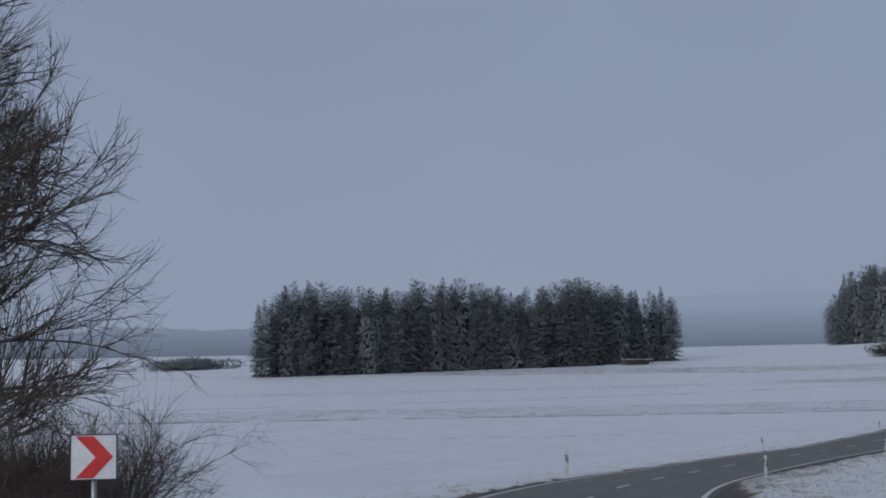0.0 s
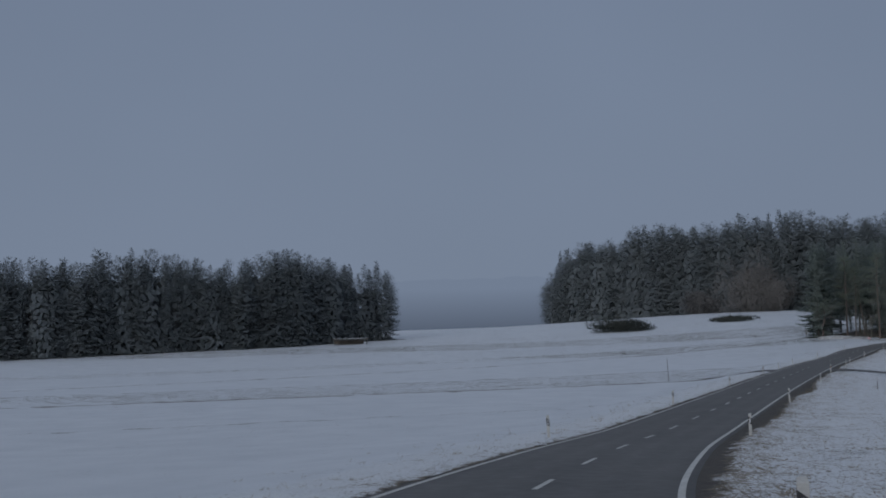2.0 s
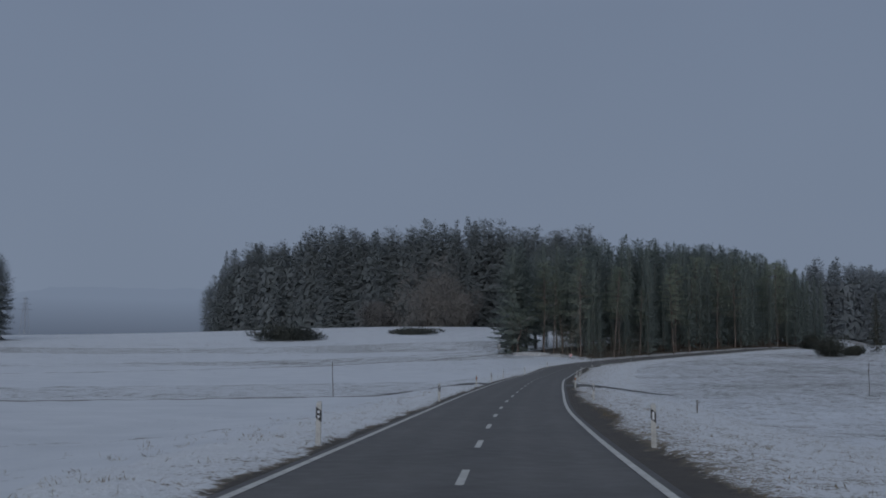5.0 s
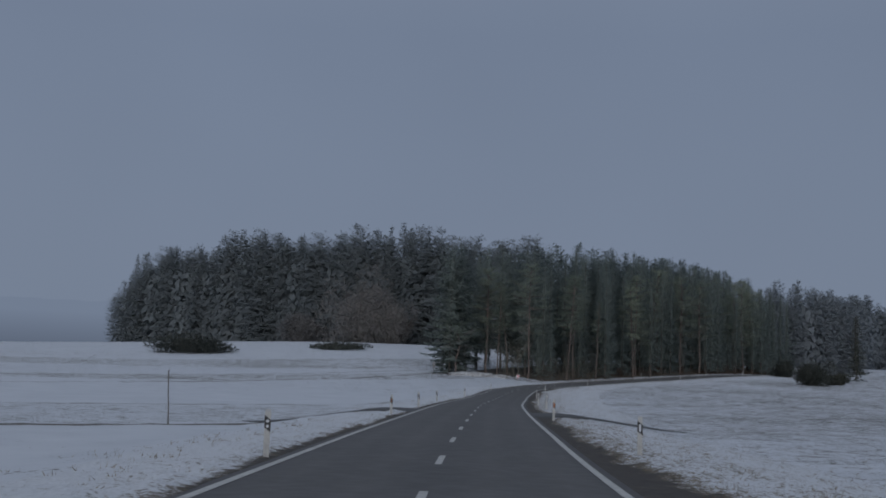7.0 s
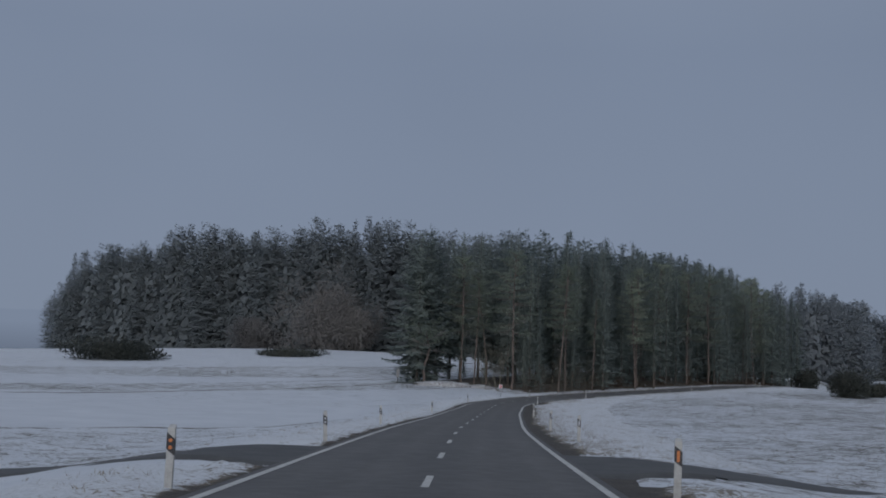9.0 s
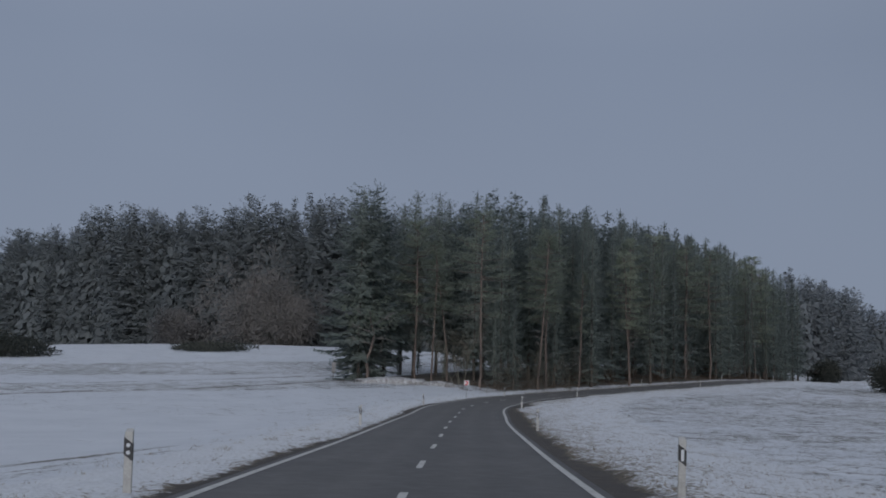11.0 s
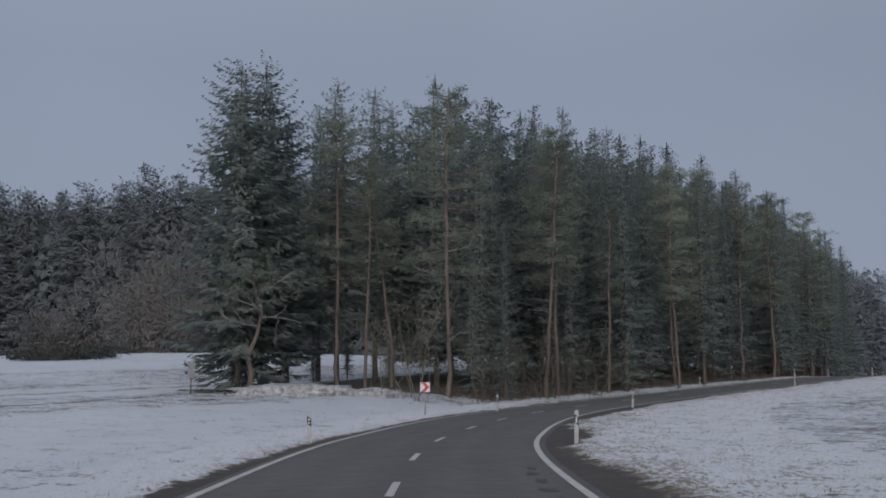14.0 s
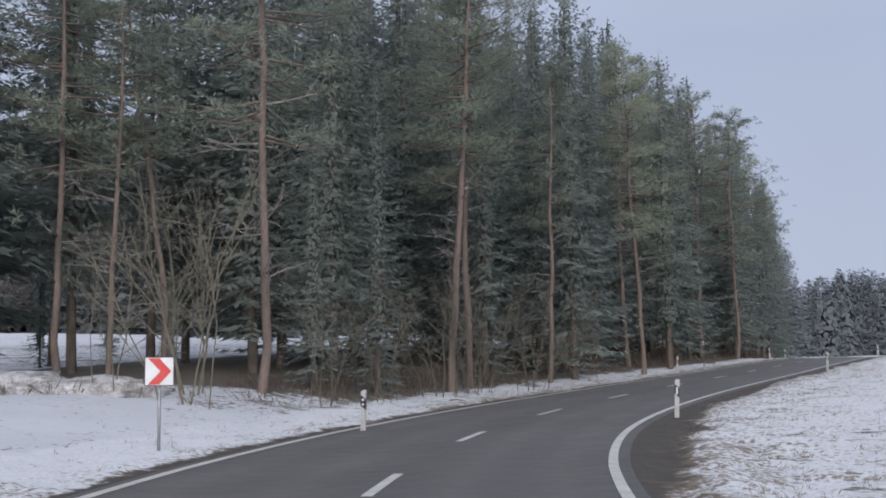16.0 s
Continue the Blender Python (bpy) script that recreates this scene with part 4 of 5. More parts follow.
# ---- glowing ridge backdrop all round the horizon, its mist painted as colour ----
def ridge(name, radius, low, tall, seed, tone, top, label):
    rng = np.random.default_rng(seed)
    n = 720
    a = np.linspace(0, 2 * math.pi, n, endpoint=False)
    h = np.full(n, tall, float)
    for k in range(2, 60):
        h += tall * 0.35 / k ** 0.9 * np.sin(k * a + rng.uniform(0, 6.28))
    h += rng.normal(0, tall * 0.02, n)
    x, y = 120 + radius * np.cos(a), 250 + radius * np.sin(a)
    v = np.concatenate([np.column_stack([x, y, np.full(n, low - 30.0)]), np.column_stack([x, y, low + h])])
    i = np.arange(n)
    j = (i + 1) % n
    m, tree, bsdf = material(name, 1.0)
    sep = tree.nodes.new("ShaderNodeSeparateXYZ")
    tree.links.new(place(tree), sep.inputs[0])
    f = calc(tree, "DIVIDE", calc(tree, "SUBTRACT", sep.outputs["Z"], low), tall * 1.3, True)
    # painted fog: the emission pales upwards to the sky's tone
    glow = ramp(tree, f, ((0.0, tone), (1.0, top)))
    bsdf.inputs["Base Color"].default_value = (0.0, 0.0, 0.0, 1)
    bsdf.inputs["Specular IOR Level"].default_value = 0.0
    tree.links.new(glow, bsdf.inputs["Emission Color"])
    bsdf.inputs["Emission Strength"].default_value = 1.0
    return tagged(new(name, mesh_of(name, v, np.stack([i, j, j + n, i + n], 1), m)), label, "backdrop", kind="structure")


ridge("backdrop", 1500, 12, 46, 5, (0.125, 0.150, 0.196), (0.232, 0.275, 0.35), "glowing backdrop of a wooded ridge with fog painted into its colour")


# ---- a power pylon far off in the mist ----
def pylon(x, y, h, turn):
    """A lattice tower: four leaning legs, cross braces and three arms."""
    e = new("power_pylon")
    base, top = h * 0.09, h * 0.018
    side = lambda z: base + (top - base) * z / h
    corners = ((1, 1), (1, -1), (-1, -1), (-1, 1))
    for a, b in corners:
        part("leg", mesh_of("leg", *tube(np.array([(a * side(z), b * side(z), z) for z in (-1, h * 0.5, h)]), np.array((0.22, 0.18, 0.12)), 4), M_PYLON), None, e)
    levels = [h * q for q in (0.0, 0.16, 0.3, 0.42, 0.53, 0.63, 0.72, 0.8, 0.87, 0.94)]
    for lo, hi in zip(levels[:-1], levels[1:]):
        for k in range(4):
            (a, b), (c, d) = corners[k], corners[(k + 1) % 4]
            part("brace", mesh_of("brace", *tube(np.array([(a * side(lo), b * side(lo), lo), (c * side(hi), d * side(hi), hi)]), np.array((0.1, 0.1)), 4), M_PYLON), None, e)
    for z, w in ((0.68, 0.2), (0.81, 0.16), (0.93, 0.11)):
        part("arm", mesh_of("arm", *tube(np.array([(-h * w, 0, h * z), (0, 0, h * z + 0.5), (h * w, 0, h * z)]), np.array((0.12, 0.28, 0.12)), 4), M_PYLON), None, e)
    stand(e, x, y, turn)
    return tagged(e, "grey lattice power pylon far off in the mist", "pylon")


# steel kept pale: the distance's haze is put into its colour
M_PYLON = mottled("dull_pylon_steel", (0.20, 0.22, 0.25), (0.28, 0.30, 0.33), 0.5, 0.8, relief=0.1, depth=0.01)
pylon(184.8, 952.5, 29.0, 30)


# ---- bare shrubs and small trees ----
def bare_shrub(name, seed, stems, size, level, label, category, mat=None, upright=0.5, spread=0.5, radius=0.03):
    rng = np.random.default_rng(seed)
    e, twigs = new(name), []
    for k in range(stems):
        a = 2 * math.pi * (k + rng.random()) / stems
        out = []
        o = np.array((math.cos(a), math.sin(a), 0.0)) * size * 0.12 * rng.random() - (0, 0, 0.1)
        w = np.array((math.cos(a) * (1 - upright), math.sin(a) * (1 - upright), 0.35 + upright))
        branching(rng, o, w, size * rng.uniform(0.45, 0.65), radius * rng.uniform(0.7, 1.2), level, out, spread)
        part("stem", mesh_of("stem", *out[0], mat or M_TWIG), None, e)
        twigs += out[1:]
    part("brushwood", mesh_of("brushwood", *joined(twigs), mat or M_TWIG), None, e)["kind"] = "stuff"
    return tagged(e, label, category)


def bare_tree(seed, h, spread_r, label):
    rng = np.random.default_rng(seed)
    e, twigs = new("bare_tree"), []
    zz = np.linspace(-0.2, h, 8)
    px, py = np.cumsum(rng.normal(0, 0.08, 8)), np.cumsum(rng.normal(0, 0.08, 8))
    part("trunk", mesh_of("trunk", *tube(np.stack([px - px[0], py - py[0], zz], 1), np.linspace(0.2, 0.03, 8), 8), M_TWIG, True), None, e)
    for k in range(112):
        z = h * rng.uniform(0.1, 0.97)
        a = rng.uniform(0, 2 * math.pi)
        out = []
        o = np.array((np.interp(z, zz, px - px[0]), np.interp(z, zz, py - py[0]), z))
        branching(rng, o, np.array((math.cos(a), math.sin(a), rng.uniform(0.2, 0.9))), spread_r * rng.uniform(0.5, 0.8) * (1.1 - 0.45 * z / h), 0.035, 3, out, 0.42, -0.02, (5, 7), 0.52)
        part("limb", mesh_of("limb", *out[0], M_TWIG), None, e)
        twigs += out[1:]
    part("brushwood", mesh_of("brushwood", *joined(twigs), M_TWIG), None, e)["kind"] = "stuff"
    return tagged(e, label, "tree")


stand(bare_tree(51, 11.5, 4.6, "leafless roadside tree with a dense net of dark twigs"), -8.9, 19.5, 0)
for k, (x, y, z, turn) in enumerate(((-6.6, 18.6, 1.0, 0), (-8.4, 20.5, 1.15, 80), (-5.2, 20.0, 0.85, 200), (-7.3, 16.4, 1.0, 130), (-4.9, 16.6, 0.6, 40), (-6.9, 21.6, 1.1, 300), (-9.2, 17.6, 1.2, 20), (-4.7, 18.4, 0.9, 250), (-5.9, 17.3, 1.05, 160))):
    if k == 0:
        hedge = bare_shrub("bare_bush", 52, 20, 3.0, 3, "dense leafless thorn bush behind the road sign", "bush", upright=0.5, spread=0.6, radius=0.02)
        hedge["group"] = "bushes beside the road sign"
        stand(hedge, x - 0.3, y, turn, z)
    else:
        stand(copy_thing(hedge, Matrix.Identity(4)), x - 0.3, y, turn, z)


def leafy_bush(name, seed, w, h, mat, label, leaf=0.32, count=9000, slim=1.0):
    """A rounded shrub: short stems inside a ragged crown of many small leaves."""
    rng = np.random.default_rng(seed)
    e = new(name)
    out = []
    for k in range(7):
        a = rng.uniform(0, 6.28)
        branching(rng, np.array((0, 0, -0.1)), np.array((math.cos(a) * w * 0.4, math.sin(a) * w * 0.4, h * 0.7)), h * 0.6, 0.05, 1, out, 0.5)
    part("stem", mesh_of("stem", *joined(out), M_TWIG), None, e)
    lumps = rng.normal(0, 1, (24, 3)) * (0.17 * w, 0.17 * w, 0.15 * h) + (0, 0, 0.34 * h)
    c = lumps[rng.integers(24, size=count)]
    v = rng.normal(0, 1, (count, 3))
    v /= np.linalg.norm(v, axis=1)[:, None]
    b = c + v * (0.22 * w, 0.22 * w, 0.25 * h) * rng.uniform(0.4, 1.0, (count, 1))
    b[:, 2] = np.abs(b[:, 2])
    t = b + (v + rng.normal(0, 0.5, v.shape)) * leaf * rng.uniform(0.5, 1.2, (count, 1))
    v, n = softened(kites(b, t, leaf * rng.uniform(0.3, 0.6, count) * slim, rng, 1.0), 0.5, 0.45)
    part("crown", leaf_mesh("crown", v, quads(count), mat, n), None, e)
    return tagged(e, label, "bush")


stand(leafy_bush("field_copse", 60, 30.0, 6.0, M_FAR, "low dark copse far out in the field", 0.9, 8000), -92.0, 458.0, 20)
stand(leafy_bush("round_bush", 61, 8.6, 5.4, M_BUSH, "dark round bush in the snowy meadow"), 232.9, 274.5, 0)
stand(leafy_bush("round_bush", 62, 4.5, 2.6, M_BUSH, "small dark bush beside the round one"), 242.0, 275.4, 0)
stand(leafy_bush("round_bush", 63, 5.0, 4.2, M_BUSH, "dark bush at the roadside by the wood's end"), 257.5, 302.6, 0)
stand(leafy_bush("hedge_bush", 64, 24.0, 5.2, M_BUSH, "low dark thicket in the snowy field", 0.5, 9000), 145.6, 375.0, 0)
stand(leafy_bush("hedge_bush", 65, 15.0, 1.9, M_BUSH, "low scrub at the foot of the forest", 0.45, 5000), 183.0, 375.5, 0)
for k, (x, y, w, h) in enumerate(((218.8, 431.8, 25.0, 26.0), (225.3, 421.8, 15.0, 15.0), (209.8, 449.8, 14.0, 12.0))):
    stand(leafy_bush("beech_tree", 70 + k, w, h, M_BEECH, "grey-brown broadleaf tree in front of the far forest", 1.0, 14000, 0.35), x, y, 0)
lone = spruce(66, 14.6, 3.2, M_BUSH, low=0.02, whorl=0.5, per=7, gap=0.35, leaf=0.3)
stand(tagged(lone, "lone dark conical spruce in the meadow", "spruce"), 269.6, 293.2, 0)

# leafless saplings and a crooked pine at the wood's foot
for k, (x, y, z, turn) in enumerate(((174.6, 289.6, 1.0, 0), (176.2, 291.8, 1.15, 100), (173.6, 292.0, 0.8, 210), (186.6, 291.6, 0.9, 60), (189.0, 292.4, 0.75, 300), (192.6, 292.6, 0.8, 170), (187.6, 291.8, 0.55, 20), (190.4, 293.0, 0.6, 130), (194.6, 294.2, 0.5, 220), (182.6, 290.0, 0.6, 75), (179.4, 289.4, 0.7, 280), (200.6, 296.0, 0.5, 10))):
    if k == 0:
        sapling = bare_shrub("bare_sapling", 81, 4, 8.0, 2, "leafless pale sapling at the edge of the wood", "sapling", mottled("pale_sapling_bark", (0.075, 0.068, 0.052), (0.15, 0.138, 0.105), 6.0, 0.9), 0.8, 0.5, 0.034)
        sapling["group"] = "saplings at the edge of the wood"
        stand(sapling, x, y, turn, z)
    else:
        stand(copy_thing(sapling, Matrix.Identity(4)), x, y, turn, z)


def crooked_pine():
    rng = np.random.default_rng(91)
    e = new("crooked_pine")
    spine = np.array(((0, 0, -0.3), (0.1, 0, 1.4), (-0.1, 0.1, 2.6), (0.6, 0.2, 4.0), (0.9, 0.1, 5.6), (0.3, 0.0, 7.2), (0.2, 0.1, 8.4)))
    for z, a, ln, up in ((4.6, 3.2, 2.6, 0.35), (5.6, 2.9, 2.2, 0.6), (5.2, 0.1, 3.4, 0.15), (6.2, 0.4, 3.6, 0.2), (7.4, 3.4, 1.8, 0.5), (6.6, 5.2, 2.2, 0.4)):
        o = np.array([np.interp(z, spine[:, 2], spine[:, k]) for k in range(3)])
        limbs = []
        branching(rng, o, np.array((math.cos(a), math.sin(a), up)), ln, 0.08, 2, limbs, 0.6, 0.04, (2, 4), 0.6)
        part("dead_limb", mesh_of("dead_limb", *joined(limbs), M_DEAD), None, e, "pale twisted dead limb")
    part("trunk", mesh_of("trunk", *tube(spine, np.linspace(0.22, 0.06, 7), 8), M_PINEBARK, True), None, e)
    b, t, w = [], [], []
    for k in range(150):
        c = np.array((0.4, 0, 7.0)) + rng.normal(0, 1, 3) * (2.2, 2.0, 1.1) + (0, 0, 1.0)
        v = rng.normal(0, 1, (26, 3))
        v /= np.linalg.norm(v, axis=1)[:, None]
        b.append(c + v * 0.05), t.append(c + v * rng.uniform(0.2, 0.42, (26, 1))), w.append(rng.uniform(0.03, 0.07, 26))
    b, t, w = np.concatenate(b), np.concatenate(t), np.concatenate(w)
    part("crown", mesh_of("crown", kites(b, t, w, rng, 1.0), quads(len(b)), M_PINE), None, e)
    return tagged(e, "small crooked pine with twisted dead limbs", "pine")


stand(crooked_pine(), 169.1, 300.9, 0)


# ---- posts, poles and signs ----
def block(w, d, h, z0=0.0, bevel=0.0, slant=0.0):
    """An upright bar whose top falls by slant from back to front."""
    bm = bmesh.new()
    bmesh.ops.create_cube(bm, size=1.0)
    for v in bm.verts:
        top = v.co.z > 0
        v.co = Vector((v.co.x * w, v.co.y * d, z0 + (h if top else 0) - (slant if top and v.co.y < 0 else 0)))
    if bevel:
        bmesh.ops.bevel(bm, geom=list(bm.edges), offset=bevel, segments=2, affect="EDGES")
    return bm


def delineator(kind):
    """White roadside post, slanted on top, with a black slanted band and reflectors. Its face looks down -y."""
    e = new("delineator_post")
    bm = bmesh.new()
    prof = ((-0.06, -0.045), (0.06, -0.045), (0.05, 0.03), (0.02, 0.05), (-0.02, 0.05), (-0.05, 0.03))
    lo = [bm.verts.new((x, y, -0.35)) for x, y in prof]
    hi = [bm.verts.new((x, y, 1.0 - (0.05 if y < 0 else 0.0) + 0.0 * x)) for x, y in prof]
    bm.faces.new(lo[::-1]), bm.faces.new(hi)
    for i in range(6):
        bm.faces.new((lo[i], lo[(i + 1) % 6], hi[(i + 1) % 6], hi[i]))
    bmesh.ops.bevel(bm, geom=list(bm.edges), offset=0.006, segments=1, affect="EDGES")
    body = part("body", bm, M_PLASTIC, e)
    bm = bmesh.new()
    ring = [(x * 1.05, y * 1.08) for x, y in prof]
    tilt = 0.09
    lo = [bm.verts.new((x, y, 0.60 - x * tilt / 0.12)) for x, y in ring]
    hi = [bm.verts.new((x, y, 0.84 - x * tilt / 0.12)) for x, y in ring]
    for i in range(6):
        bm.faces.new((lo[i], lo[(i + 1) % 6], hi[(i + 1) % 6], hi[i]))
    bm.faces.new(lo[::-1]), bm.faces.new(hi)
    band = part("band", bm, M_BLACK, e, "black slanted band")
    tint = M_AMBER if kind[1] == "a" else M_SILVER
    for z, h in (((0.69, 0.15),) if kind[0] == "r" else ((0.67, 0.05), (0.77, 0.05))):
        bm = bmesh.new()
        if kind[0] == "r":
            bmesh.ops.create_cube(bm, size=1.0)
            for v in bm.verts:
                v.co = Vector((v.co.x * 0.045, -0.0525 + v.co.y * 0.008, 0.72 + v.co.z * 0.17))
        else:
            bmesh.ops.create_cone(bm, cap_ends=True, segments=14, radius1=0.03, radius2=0.026, depth=0.01, matrix=Matrix.Translation((0, -0.0535, z)) @ Matrix.Rotation(radians(90), 4, "X"))
        part("reflector", bm, tint, band, "amber reflector" if kind[1] == "a" else "silver reflector")
    return e


POSTS = (("l", "s", 5.25, 47.54), ("l", "s", 22.14, 81.19), ("l", "s", 40.81, 110.21), ("l", "s", 59.77, 138.87), ("l", "a", 78.09, 165.83), ("l", "s", 88.43, 180.40), ("l", "s", 100.4, 197.4),
         ("l", "s", 122.14, 226.41), ("l", "s", 149.32, 260.66), ("l", "s", 173.58, 280.72), ("l", "s", 212.03, 298.93), ("l", "s", 241.2, 310.4),
         ("l", "s", 266.2, 323.4), ("r", "s", 244.5, 303.0), ("r", "s", 12.75, 46.4), ("r", "s", 29.5, 78.7), ("r", "s", 69.1, 138.6), ("r", "s", 47.90, 107.62), ("r", "a", 85.15, 162.69), ("r", "s", 99.77, 182.44), ("r", "s", 107.9, 194.2), ("r", "s", 128.60, 222.06), ("r", "s", 154.48, 254.61), ("r", "s", 180.64, 277.19), ("r", "s", 215.96, 292.01))
rng_post = np.random.default_rng(4)
made = {}
for side, tint, x, y in POSTS:
    k = int(np.argmin((RP[:, 0] - x) ** 2 + (RP[:, 1] - y) ** 2))
    heading = math.degrees(math.atan2(RN[k, 1], RN[k, 0]))
    z = max(z_at(x, y) + 0.03, float(from_road(x, y)[1][0]) - 0.10)
    m = pose(x, y, z, rng_post.normal(0, 1.0), rng_post.normal(0, 1.2), heading + rng_post.normal(0, 4))
    if (side, tint) in made:
        copy_thing(made[side, tint], m)
    else:
        made[side, tint] = delineator(side + tint)
        made[side, tint].matrix_basis = m
        tagged(made[side, tint], "white roadside post with black band and " + {"ls": "two round reflectors", "la": "two round amber reflectors", "rs": "one tall reflector", "ra": "one tall amber reflector"}[side + tint],
               "delineator", "posts along the road")


def chevron_sign(x, y, heading, top, label):
    """Square plate with a red arrow on white, on a steel tube. Its face looks down -y before it is turned."""
    e = new("chevron_sign")
    z0 = z_at(x, y)
    plate_z = top - z0
    bm = block(0.5, 0.012, 0.5, plate_z - 0.5, 0.004)
    plate = part("plate", bm, M_WHITE, e, "white reflective plate")
    bm = bmesh.new()
    for pts in (((-0.20, 0.235), (0.0, 0.235), (0.215, 0.0), (0.02, 0.0)), ((-0.20, -0.235), (0.02, 0.0), (0.215, 0.0), (0.0, -0.235))):
        f = [bm.verts.new((px, -0.010, plate_z - 0.25 + pz)) for px, pz in pts]
        b = [bm.verts.new((px, -0.004, plate_z - 0.25 + pz)) for px, pz in pts]
        bm.faces.new(f)
        for i in range(4):
            bm.faces.new((f[i], b[i], b[(i + 1) % 4], f[(i + 1) % 4]))
    bmesh.ops.recalc_face_normals(bm, faces=list(bm.faces))
    part("arrow", bm, M_RED, plate, "red chevron arrow")
    rim = bmesh.new()
    for px, pz, w, h in ((0, 0.253, 0.52, 0.012), (0, -0.253, 0.52, 0.012), (0.255, 0, 0.012, 0.5), (-0.255, 0, 0.012, 0.5)):
        bmesh.ops.create_cube(rim, size=1.0, matrix=Matrix.Translation((px, 0.004, plate_z - 0.25 + pz)) @ Matrix.Diagonal((w, 0.03, h, 1)))
    part("rim", rim, M_BLACK, plate, "dark folded rim")
    bm = bmesh.new()
    bmesh.ops.create_cone(bm, cap_ends=True, segments=14, radius1=0.03, radius2=0.03, depth=plate_z + 0.4, matrix=Matrix.Translation((0, 0.045, plate_z / 2 - 0.2)))
    tube_ob = part("tube", bm, M_STEEL, e, "grey steel tube", True)
    for dz in (-0.12, -0.38):
        part("clamp", block(0.10, 0.05, 0.04, plate_z + dz, 0.004), M_STEEL, tube_ob)
        bpy.context.view_layer.update()
    for ob in e.children_recursive:
        if ob.name.startswith("clamp"):
            ob.location.y = 0.028
    e.matrix_basis = pose(x, y, z0, 0, 0, heading)
    return tagged(e, label, "road sign")


chevron_sign(-3.85, 13.8, 8, 7.12, "red and white chevron sign before a bare bush")
chevron_sign(167.35, 279.05, -38, 2.72, "red and white chevron sign beside the wood")


def snow_pole(x, y, h, lean, label):
    e = new("snow_pole")
    rng = np.random.default_rng(int(x))
    z = np.linspace(-0.3, h, 6)
    part("rod", mesh_of("rod", *tube(np.stack([z * lean + rng.normal(0, 0.012, 6), rng.normal(0, 0.012, 6), z], 1), np.linspace(0.04, 0.028, 6), 7), M_WOOD, True), None, e)
    part("cap", block(0.075, 0.075, 0.06, h - 0.03, 0.008), M_WOOD, e).location.x = h * lean
    e.matrix_basis = pose(x, y, z_at(x, y))
    return tagged(e, label, "pole")


snow_pole(72.7, 180.6, 2.9, -0.05, "thin dark wooden snow pole standing in the field")
snow_pole(116.4, 161.5, 2.9, 0.0, "thin dark wooden snow pole standing in the meadow")
snow_pole(71.5, 133.1, 0.75, 0.0, "short dark wooden stake in the meadow")


def stake(x, y, h, label):
    """A thin roadside stake with a pale tip."""
    e = new("stake")
    part("rod", mesh_of("rod", *tube(np.array(((0, 0, -0.3), (0.01, 0, h * 0.5), (0.0, 0.01, h))), np.array((0.035, 0.033, 0.03)), 7), M_WOOD, True), None, e)
    part("tip", block(0.08, 0.08, 0.28, h - 0.28, 0.01), M_PLASTIC, e, "pale painted tip")
    e.matrix_basis = pose(x, y, z_at(x, y))
    return tagged(e, label, "pole")


stake(224.4, 305.4, 1.75, "thin dark stake with a pale tip at the wood's foot")


M_BOARD = mottled("weathered_board", (0.17, 0.165, 0.165), (0.30, 0.29, 0.285), 5.0, 0.8, relief=0.2, depth=0.004)


def board_sign(x, y, heading, label):
    """Two weathered pale boards, one above the other, on a thin post."""
    e = new("board_sign")
    part("post", block(0.07, 0.07, 2.45, -0.3, 0.006), M_WOOD, e)
    for z in (1.02, 1.62):
        board = part("board", block(0.44, 0.03, 0.52, z, 0.006), M_BOARD, e, "weathered pale board")
        board.location = (0, -0.055, 0)
        for dz in (0.12, 0.4):
            part("screw", block(0.03, 0.02, 0.03, z + dz, 0.004), M_STEEL, board).location = (0, -0.02, 0)
    e.matrix_basis = pose(x, y, z_at(x, y), 0, 1.5, heading)
    return tagged(e, label, "sign")


board_sign(166.1, 303.5, -30, "two pale weathered boards on a post under the spruce")


def field_shelter():
    e = new("field_shelter")
    for px in (-4.4, -1.5, 1.5, 4.4):
        for py in (-1.3, 1.3):
            part("post", block(0.16, 0.16, 1.75, -0.2, 0.01), M_WOOD, e).location = (px, py, 0)
    roof = part("roof", block(9.8, 3.4, 0.14, 1.55, 0.02, 0.0), M_WOOD, e)
    part("snow", block(9.6, 3.2, 0.12, 1.692, 0.04), M_SNOW, roof, "snow lying on the roof")
    part("back_wall", block(9.0, 0.08, 1.2, 0.1, 0.01), M_WOOD, e).location = (0, 1.25, 0)
    e.matrix_basis = pose(64.5, 378.0, z_at(64.5, 378.0), 0, 0, 12)
    return tagged(e, "low open wooden shelter with snow on its roof", "shelter")


field_shelter()


# ---- dry grass, heaps and clods ----
def tufts(name, places, label, seed, mat, size=0.35, blades=14, spread=0.16):
    rng = np.random.default_rng(seed)
    p = np.repeat(np.array(places, float), blades, 0)
    n = len(p)
    z = height(p[:, 0], p[:, 1])
    base = np.column_stack([p[:, 0] + rng.normal(0, spread, n), p[:, 1] + rng.normal(0, spread, n), z + 0.02])
    ln = size * rng.uniform(0.4, 1.3, n)
    tip = base + np.column_stack([rng.normal(0, 0.45, n), rng.normal(0, 0.45, n), np.abs(rng.normal(0.7, 0.25, n))]) * ln[:, None]
    return tagged(new(name, mesh_of(name, kites(base, tip, ln * rng.uniform(0.05, 0.11, n), rng, 1.0), quads(n), mat)), label, "grass", kind="stuff")


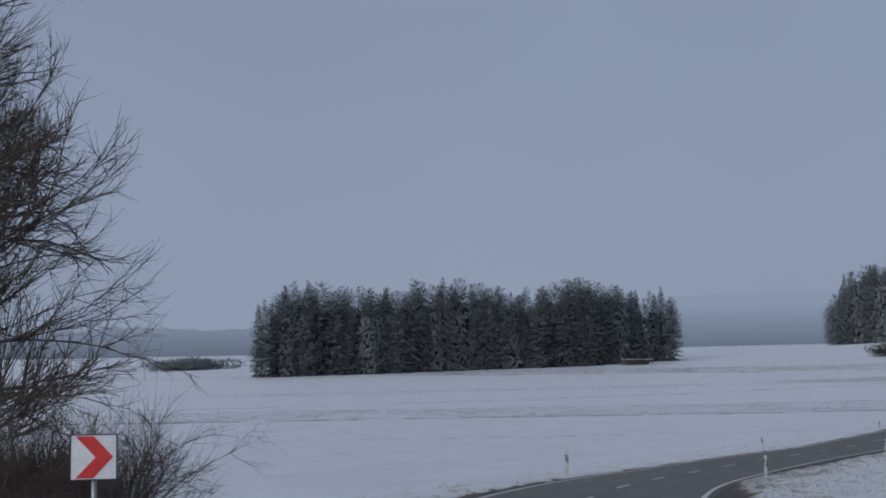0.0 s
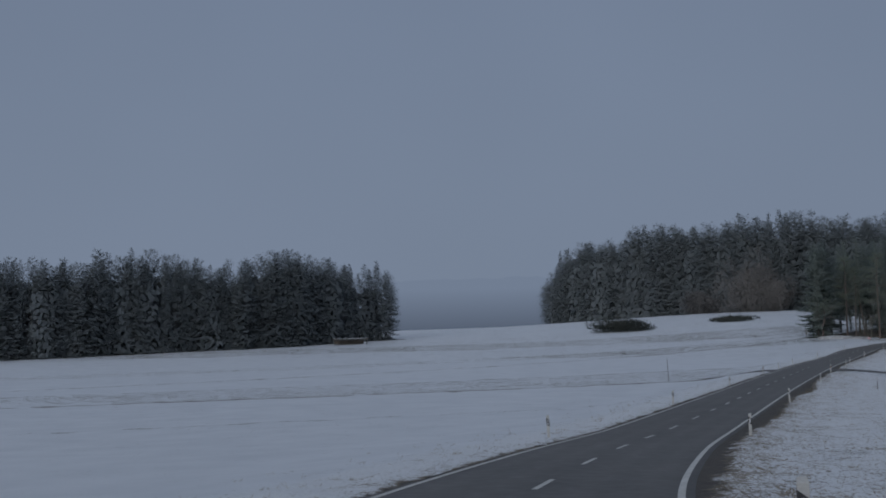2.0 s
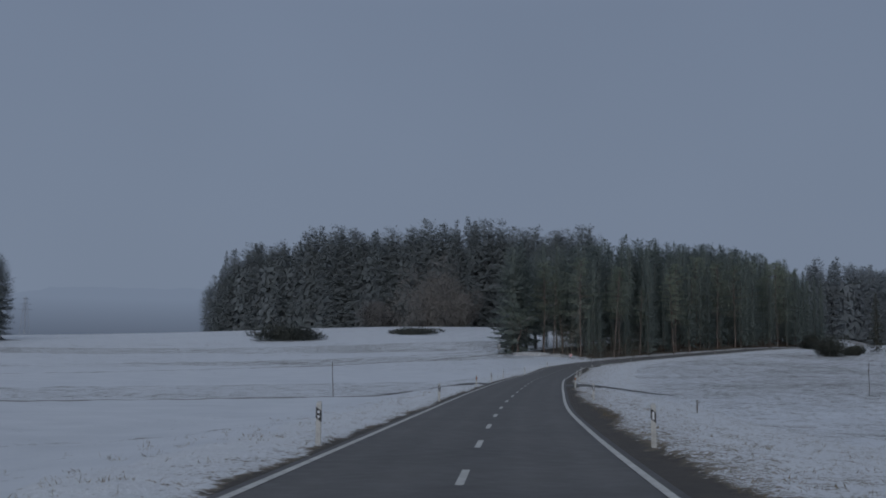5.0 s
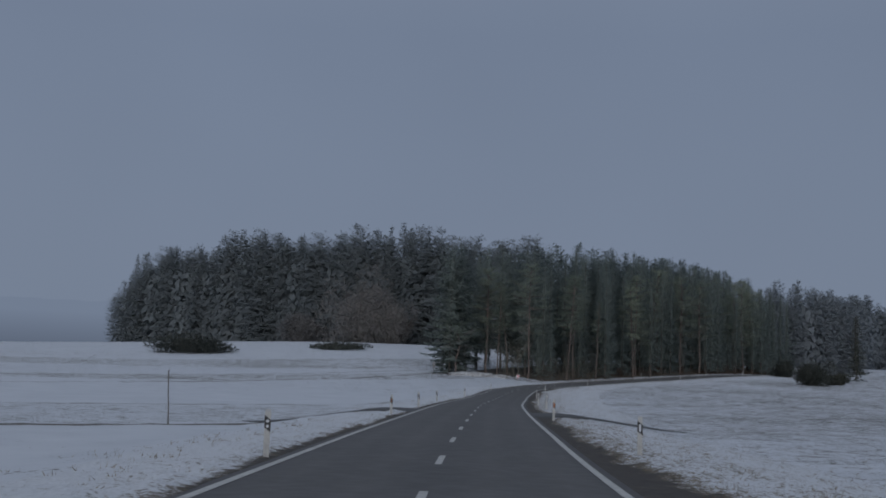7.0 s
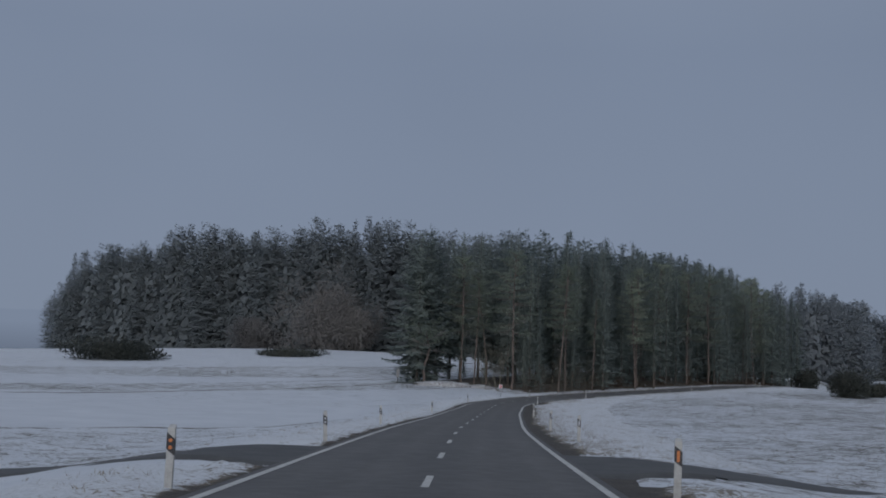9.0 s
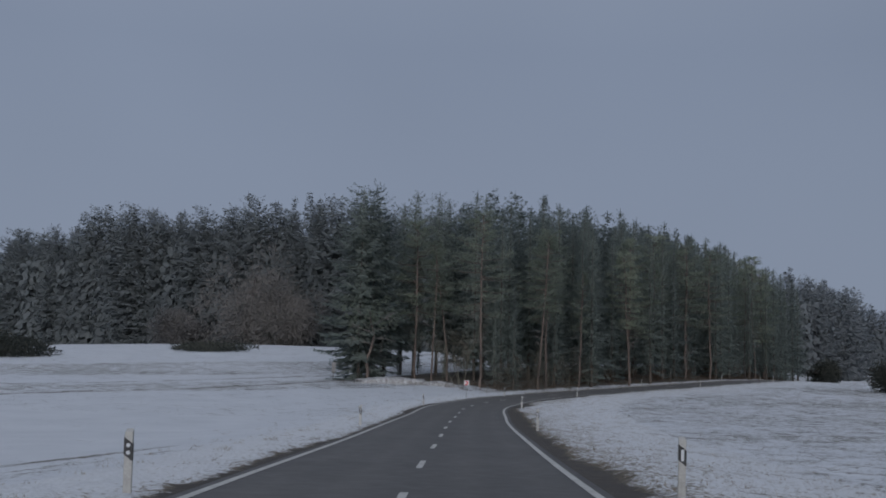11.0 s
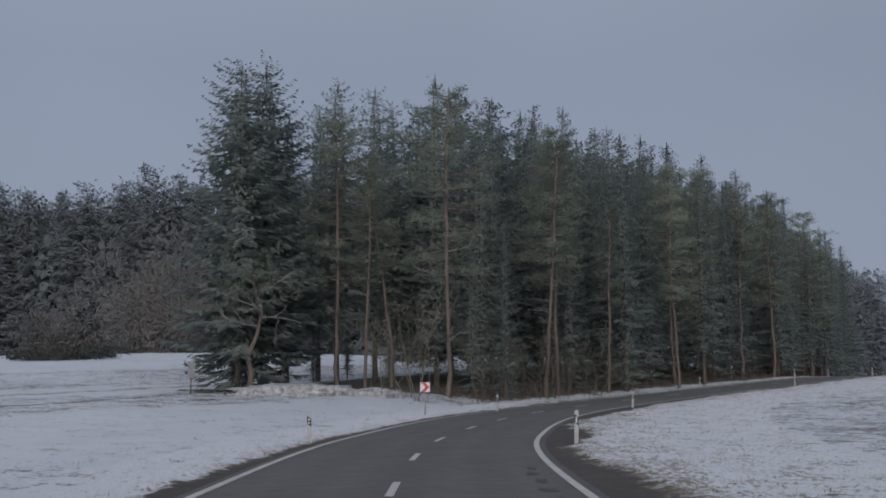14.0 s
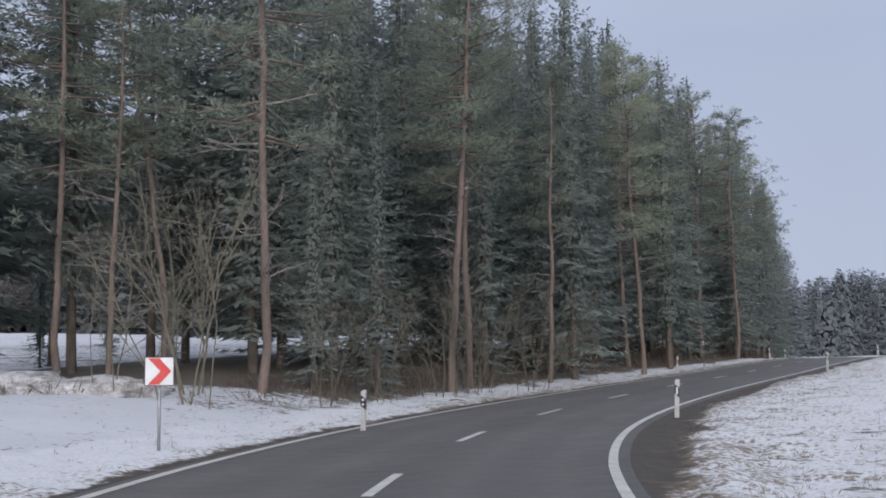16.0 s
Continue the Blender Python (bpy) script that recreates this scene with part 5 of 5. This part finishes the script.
rng_grass = np.random.default_rng(8)
spots = []
for s, o in zip(rng_grass.uniform(100, 490, 5600), np.abs(rng_grass.normal(0, 5.0, 5600)) + 4.0):
    left = rng_grass.random() < 0.2
    q = along(np.array([s]), -3.8 - 0.5 * (o - 3.8) if left else o + 0.3 + 1.5 * max(0, o - 7), 0)[0]
    if abs(s - S_LANE) > 7:
        spots.append(q[:2])
for s in rng_grass.uniform(100, 490, 2600):
    if abs(s - S_LANE) > 7:
        spots.append(along(np.array([s]), rng_grass.normal(4.6, 0.3), 0)[0][:2])
for s in rng_grass.uniform(100, 470, 70):
    if abs(s - S_LANE) > 7:
        spots += [along(np.array([s + rng_grass.normal(0, 0.3)]), rng_grass.normal(-5.3, 0.25), 0)[0][:2] for k in range(5)]
tufts("dry_grass", spots, "tufts of dry straw-coloured grass in the snow of the verge", 1, M_STRAW, 0.115, 9, 0.08)
spots = []
for k in range(1300):
    s = rng_grass.uniform(station(184, 283), station(310, 343))
    spots.append(along(np.array([s]), -rng_grass.uniform(6.6, 11.0), 0)[0][:2])
for k in range(40):
    f = rng_grass.random()
    spots.append((164 + 14 * f + rng_grass.normal(0, 1.6), 300 - 10 * f + rng_grass.normal(0, 1.6)))
tufts("undergrowth", spots, "dry brown grass and stems at the foot of the wood", 2, M_RUSSET, 0.42, 9, 0.3)


def heap(x, y, w, d, h, turn, seed, label):
    rng = np.random.default_rng(seed)
    bm = bmesh.new()
    bmesh.ops.create_icosphere(bm, subdivisions=4, radius=1.0)
    for v in bm.verts:
        k = 1 + 0.22 * noise.noise(v.co * 2.3 + Vector((seed, 0, 0))) + 0.2 * noise.noise(v.co * 7)
        v.co = Vector((v.co.x * w * k, v.co.y * d * k, v.co.z * h * k))
    ob = part("snow_mound", bm, M_HEAP, None, "", True)
    ob.matrix_basis = pose(x, y, z_at(x, y) - 0.05, 0, 0, turn)
    return tagged(ob, label, "snow heap")


heap(170.5, 297.5, 4.6, 2.2, 0.75, -40, 3, "low snow-covered heap of brushwood at the wood's foot")
heap(173.8, 293.2, 2.2, 1.4, 0.5, -40, 5, "small snow-covered heap at the wood's foot")


# dark worn patches in the asphalt near the inner edge of the bend
M_PATCH = mottled("patched_asphalt", (0.018, 0.018, 0.019), (0.036, 0.035, 0.034), 6.0, 0.5, relief=0.3, depth=0.004)


def worn_patch(s0, offset, length, width, seed):
    rng = np.random.default_rng(seed)
    n = 18
    a = np.linspace(0, 2 * math.pi, n, endpoint=False)
    rad = 1 + 0.22 * rng.normal(0, 1, n)
    verts = [along(np.array([s0]), offset, 0.0)[0]]
    for w, q in zip(a, rad):
        verts.append(along(np.array([s0 + math.cos(w) * q * length / 2]), offset + math.sin(w) * q * width / 2, 0.0)[0])
    verts = np.array(verts)
    o = np.concatenate([[offset], offset + np.sin(a) * rad * width / 2])
    verts[:, 2] += np.interp(o, [q[0] for q in LANES], [q[1] for q in LANES]) + 0.005
    part("worn_patch", mesh_of("worn_patch", verts, [(0, i + 1, (i + 1) % n + 1) for i in range(n)], M_PATCH), None, road, "dark worn patch")


for k, (ds, offset, length, width) in enumerate(((0.0, 2.45, 1.9, 0.32), (3.4, 2.35, 1.1, 0.34), (6.6, 2.5, 0.9, 0.22), (8.3, 2.4, 0.8, 0.26), (10.2, 2.45, 1.0, 0.2), (12.0, 2.4, 0.7, 0.24), (13.6, 2.5, 0.8, 0.18))):
    worn_patch(station(138.8, 236.8) + ds, offset, length, width, 200 + k)

# young beeches that keep their brown leaves, along the wood's foot
for k, (ds, lat, w, h) in enumerate(((38, 8.6, 2.6, 2.6), (45, 8.2, 2.2, 2.0), (53, 8.8, 3.0, 3.0), (62, 8.4, 2.4, 2.4), (74, 8.8, 3.2, 3.0), (88, 8.6, 3.0, 2.6), (104, 8.4, 3.4, 3.4), (120, 8.6, 3.6, 4.2), (134, 8.2, 3.8, 5.0))):
    x, y = along(np.array([S_WOOD + ds]), -lat, 0.0)[0][:2]
    young = leafy_bush("young_beech", 300 + k, w, h, M_RUSSET, "young beech with withered red-brown leaves", 0.16, 1500, 0.6)
    young["group"] = "young beeches at the foot of the wood"
    stand(young, x, y, 40 * k)
